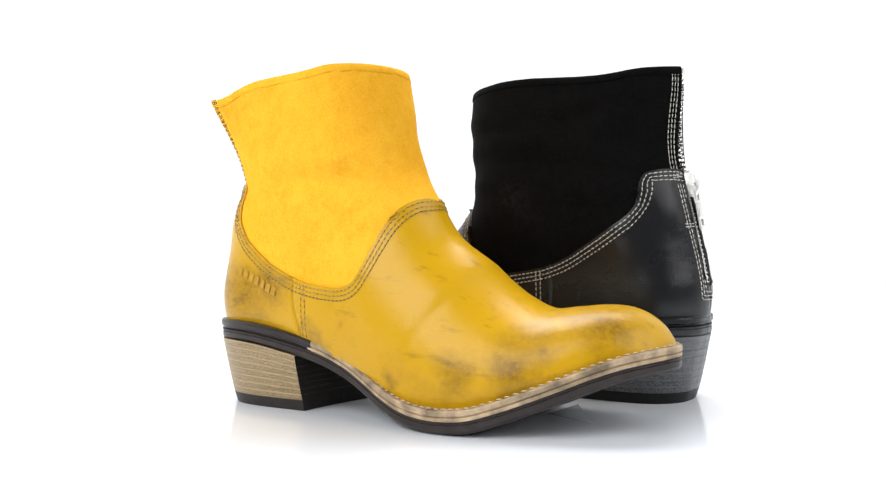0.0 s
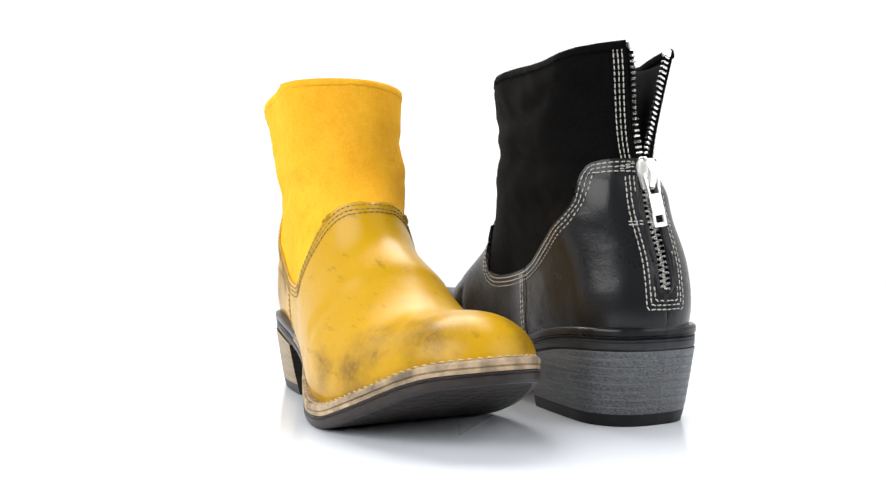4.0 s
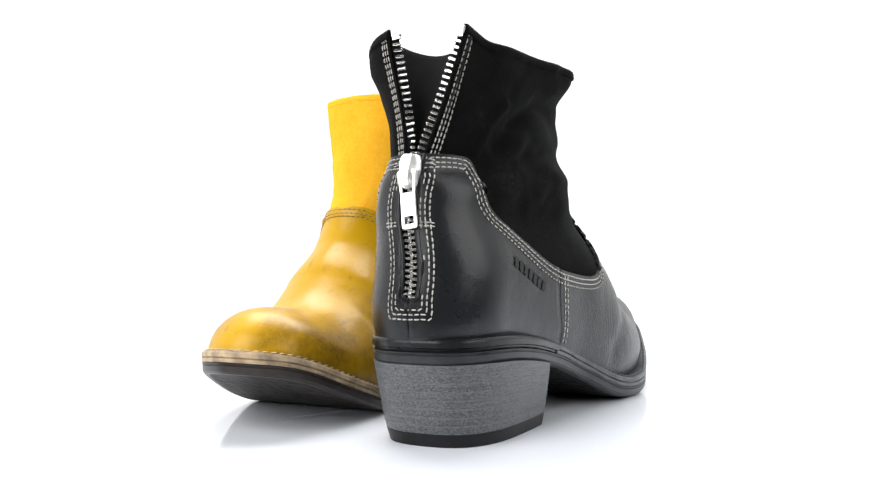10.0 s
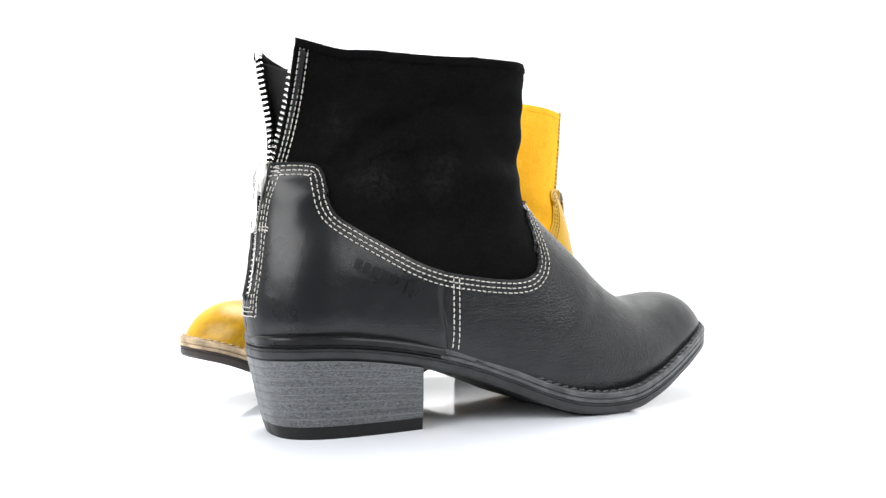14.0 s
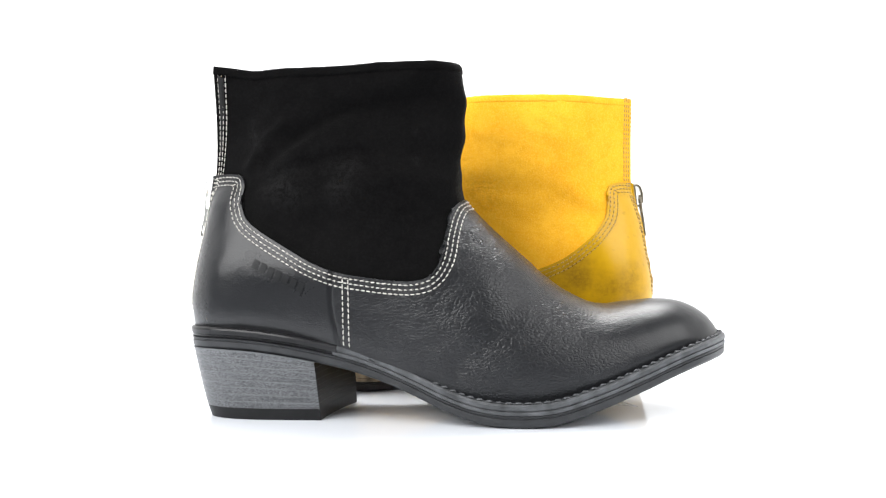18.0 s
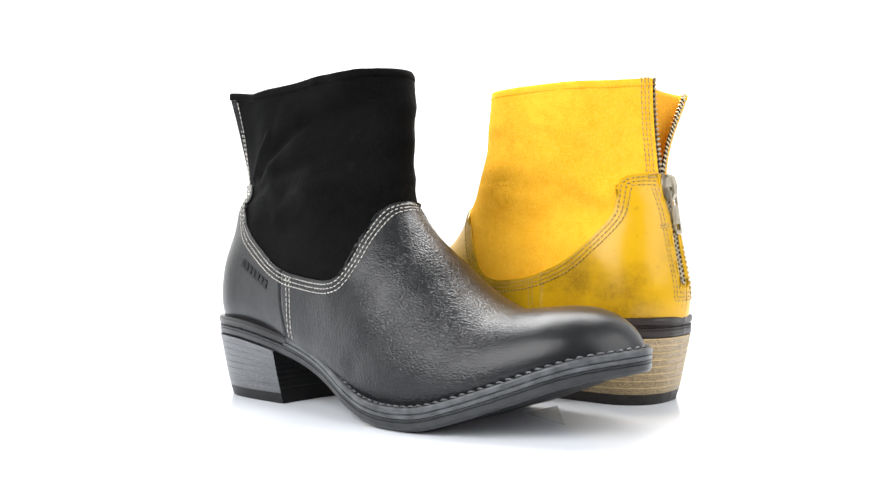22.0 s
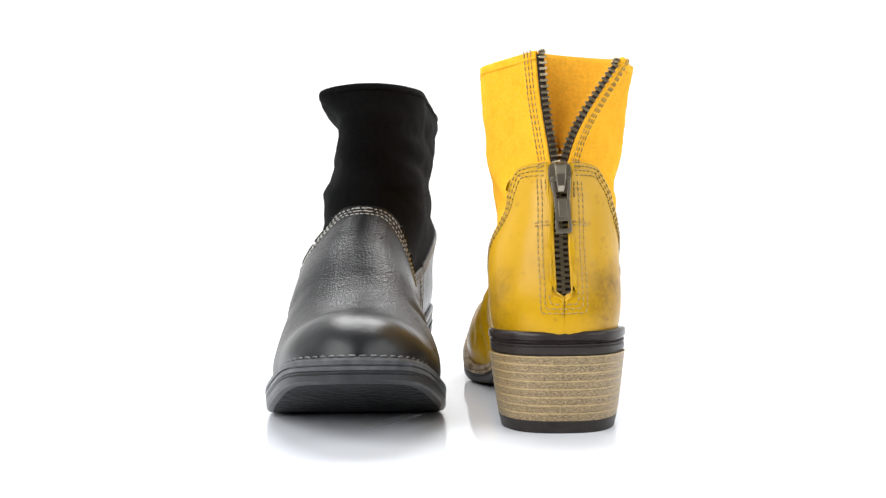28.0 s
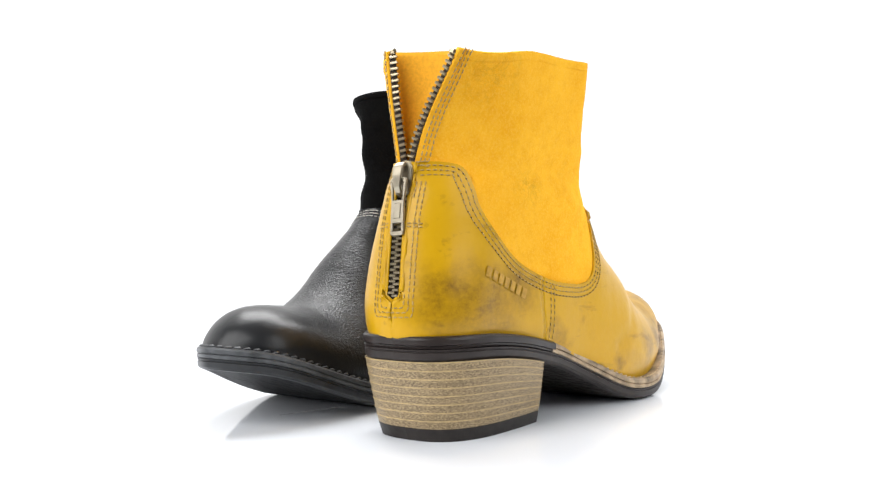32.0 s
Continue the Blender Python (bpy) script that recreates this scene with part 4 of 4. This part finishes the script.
def details(kind):
    bt, form, k, sheets, shaft = MADE[kind]
    thread = k["thread"]
    leather_obs = [sheets["vamp"], sheets[-1], sheets[1]]
    skin = tree(leather_obs)
    both = tree(leather_obs + [shaft])
    w = form.world
    dark = "off-white thread" if kind == "black" else "tan thread"
    # three rows along the leather's upper edge, round the throat from side to side
    for n, d in enumerate((1.9, 4.3, 6.7)):
        c = offset_curve(form.panel, d)
        gap = np.linalg.norm(c[:, None] - form.panel[None], axis=-1).min(1)
        c = c[(c[:, 1] > 40) & (gap > d * 0.94)]
        rs = w(form.surface(c[:, 0], c[:, 1], -1))
        ls = w(form.surface(c[:, 0], c[:, 1], 1))
        path = np.vstack([rs, ls[::-1]])
        sewn("edge_stitching", bt, path, skin, k, dark, n)
    # two rows down each side seam
    for side in (-1, 1):
        for n, dx in enumerate((2.2, 5.2)):
            x = form.f["seam"] + dx
            z1 = float(np.interp(x, form.panel[:, 0][60:], form.panel[:, 1][60:])) - 2
            z = np.linspace(float(FEATHER_Z(x)) + 1.5, z1, 30)
            sewn("seam_stitching", bt, w(form.surface(np.full(30, x), z, side)), skin, k, dark, n + 9)
    # rows round the zip
    for n, d in enumerate((2.4, 4.5, 6.6)):
        zz = np.linspace(186, 68, 70)
        path = [edge_point(form, z, 1, d) for z in zz]
        zl = 64.6 - d
        m0 = float(form.mid(0.0, 64.0))
        for y, z in [(m0 + 4.3 + d, zl + 1.8), (m0 + 3.4 + d, zl), (m0 + 2, zl - 0.2), (m0 - 2, zl - 0.2), (m0 - 3.4 - d, zl), (m0 - 4.3 - d, zl + 1.8)]:
            hit = both.ray_cast(Vector(w((-60, y, z))), Vector((1, 0, 0)))
            if hit[0] is not None and hit[0].x < 0.012:
                path.append(np.array(hit[0]))
        path += [edge_point(form, z, -1, d) for z in zz[::-1]]
        thread_row("zip_stitching", bt, path, both, thread, seed=20 + n, label=dark)
    # bar tacks where the counter meets the zip
    for side in (-1, 1):
        for z in (127.5, 99.0):
            for dz in (0.0, 1.6):
                e = flap_edge(form, z, side)
                path = [w((e[0], e[1] + side * q, z + dz)) for q in np.linspace(0.5, 9.5, 12)]
                thread_row("bar_tack", bt, np.array(path), both, thread, pitch=2.6, seed=31, label=dark)
    # welt stitching, from the side seam round the toe
    ring = sole_ring()
    rn = ring_normals(ring)
    q = ring - rn * 2.3
    i = int(ring[:, 0].argmin())
    q, rx = np.roll(q, -i, 0), np.roll(ring[:, 0], -i)
    sel = rx > 92
    path = w(np.column_stack([q[sel], FEATHER_Z(rx[sel]) + 0.75]))
    thread_row("welt_stitching", bt, path, None, k["welt_thread"], pitch=4.6 if kind == "black" else 4.0, length=3.0 if kind == "yellow" else 3.9, r=0.42 if kind == "yellow" else 0.6, rise=0.0, label="pale thread" if kind == "yellow" else "grey notched edge")
    # back seam below the zip
    z = np.linspace(50, 60.5, 8)
    x = np.interp(z, form.back[:, 1], form.back[:, 0])
    thread_row("back_seam", bt, w(np.column_stack([x, form.mid(x, z), z])), skin, k["mark"] if kind == "black" else thread, pitch=2.4, r=0.3, length=1.6)
    # stamped mark: seven plain blocks on the outer counter
    a, b = np.array(form.f["stamp"][0], float), np.array(form.f["stamp"][1], float)
    t = (b - a) / np.linalg.norm(b - a)
    up = np.array([-t[1], t[0]])
    for n in range(7):
        c = a + (b - a) * (n + 0.5) / 7
        half = np.linalg.norm(b - a) / 7 * 0.36
        verts = []
        for iu in range(4):
            for iv in range(4):
                p2 = c + t * half * (iu / 1.5 - 1) + up * 2.5 * (iv / 1.5 - 1)
                p3 = Vector(w(form.surface(np.array(p2[0]), np.array(p2[1]), -1)))
                hit = skin.find_nearest(p3)
                verts.append(hit[0] + hit[1] * 0.00045)
        mesh_ob("stamped_block", verts, grid_faces(4, 4), k["mark"], bt, "small block stamped into the counter")
    # clear tab that peeps out under the ball of the foot
    tip, a, b = (np.array(q) * MM for q in form.f["tab"])
    up = np.array([0, 0, 0.25 * MM])
    mesh_ob("clear_tab", [tip, a, b, tip + up, a + up, b + up], [(0, 1, 2), (5, 4, 3), (0, 3, 4, 1), (1, 4, 5, 2), (2, 5, 3, 0)], k["tab"], bt, "clear plastic tab under the sole", smooth=False)
    zipper(bt, form, k, kind)
    gusset(bt, form, k, "suede panel behind the zip")


TAB, nt, bsdf = material("clear_plastic")
bsdf.inputs["Base Color"].default_value = (0.86, 0.88, 0.9, 1)
bsdf.inputs["Roughness"].default_value, bsdf.inputs["Alpha"].default_value = 0.4, 0.22
LOOK["black"]["tab"] = LOOK["yellow"]["tab"] = TAB
FORM["black"]["tab"] = ((232.6, 5.8, 0.6), (211.9, 31.7, 4.0), (200.6, 18.3, 1.0))
FORM["yellow"]["tab"] = ((222.8, 1.3, 0.5), (201.7, 30.6, 4.0), (191.8, 14.8, 1.0))
LOOK["black"]["welt_thread"] = plain("grey_notches", (0.06, 0.063, 0.067), 0.5, scale=200)
LOOK["yellow"]["welt_thread"] = plain("pale_thread", (0.52, 0.40, 0.24), 0.7, grain=0.2, scale=700)
FORM["black"]["stamp"] = ((40.5, 82.7), (70.5, 68.8))
FORM["yellow"]["stamp"] = ((28, 78.5), (61, 65.5))
for kind in ("black", "yellow"):
    details(kind)


# ---------------------------------------------------------------- what moves: both boots turn with the table
def turned(o, heading, t):
    a = radians(SPEED * t)
    return pose(o[0] * math.cos(a) - o[1] * math.sin(a), o[0] * math.sin(a) + o[1] * math.cos(a), 0, 0, 0, heading + SPEED * t)


def motions():
    for kind, made in MADE.items():
        walk(made[0], [(s / 2, turned(*BOOTS[kind], s / 2)) for s in range(65)])


motions()
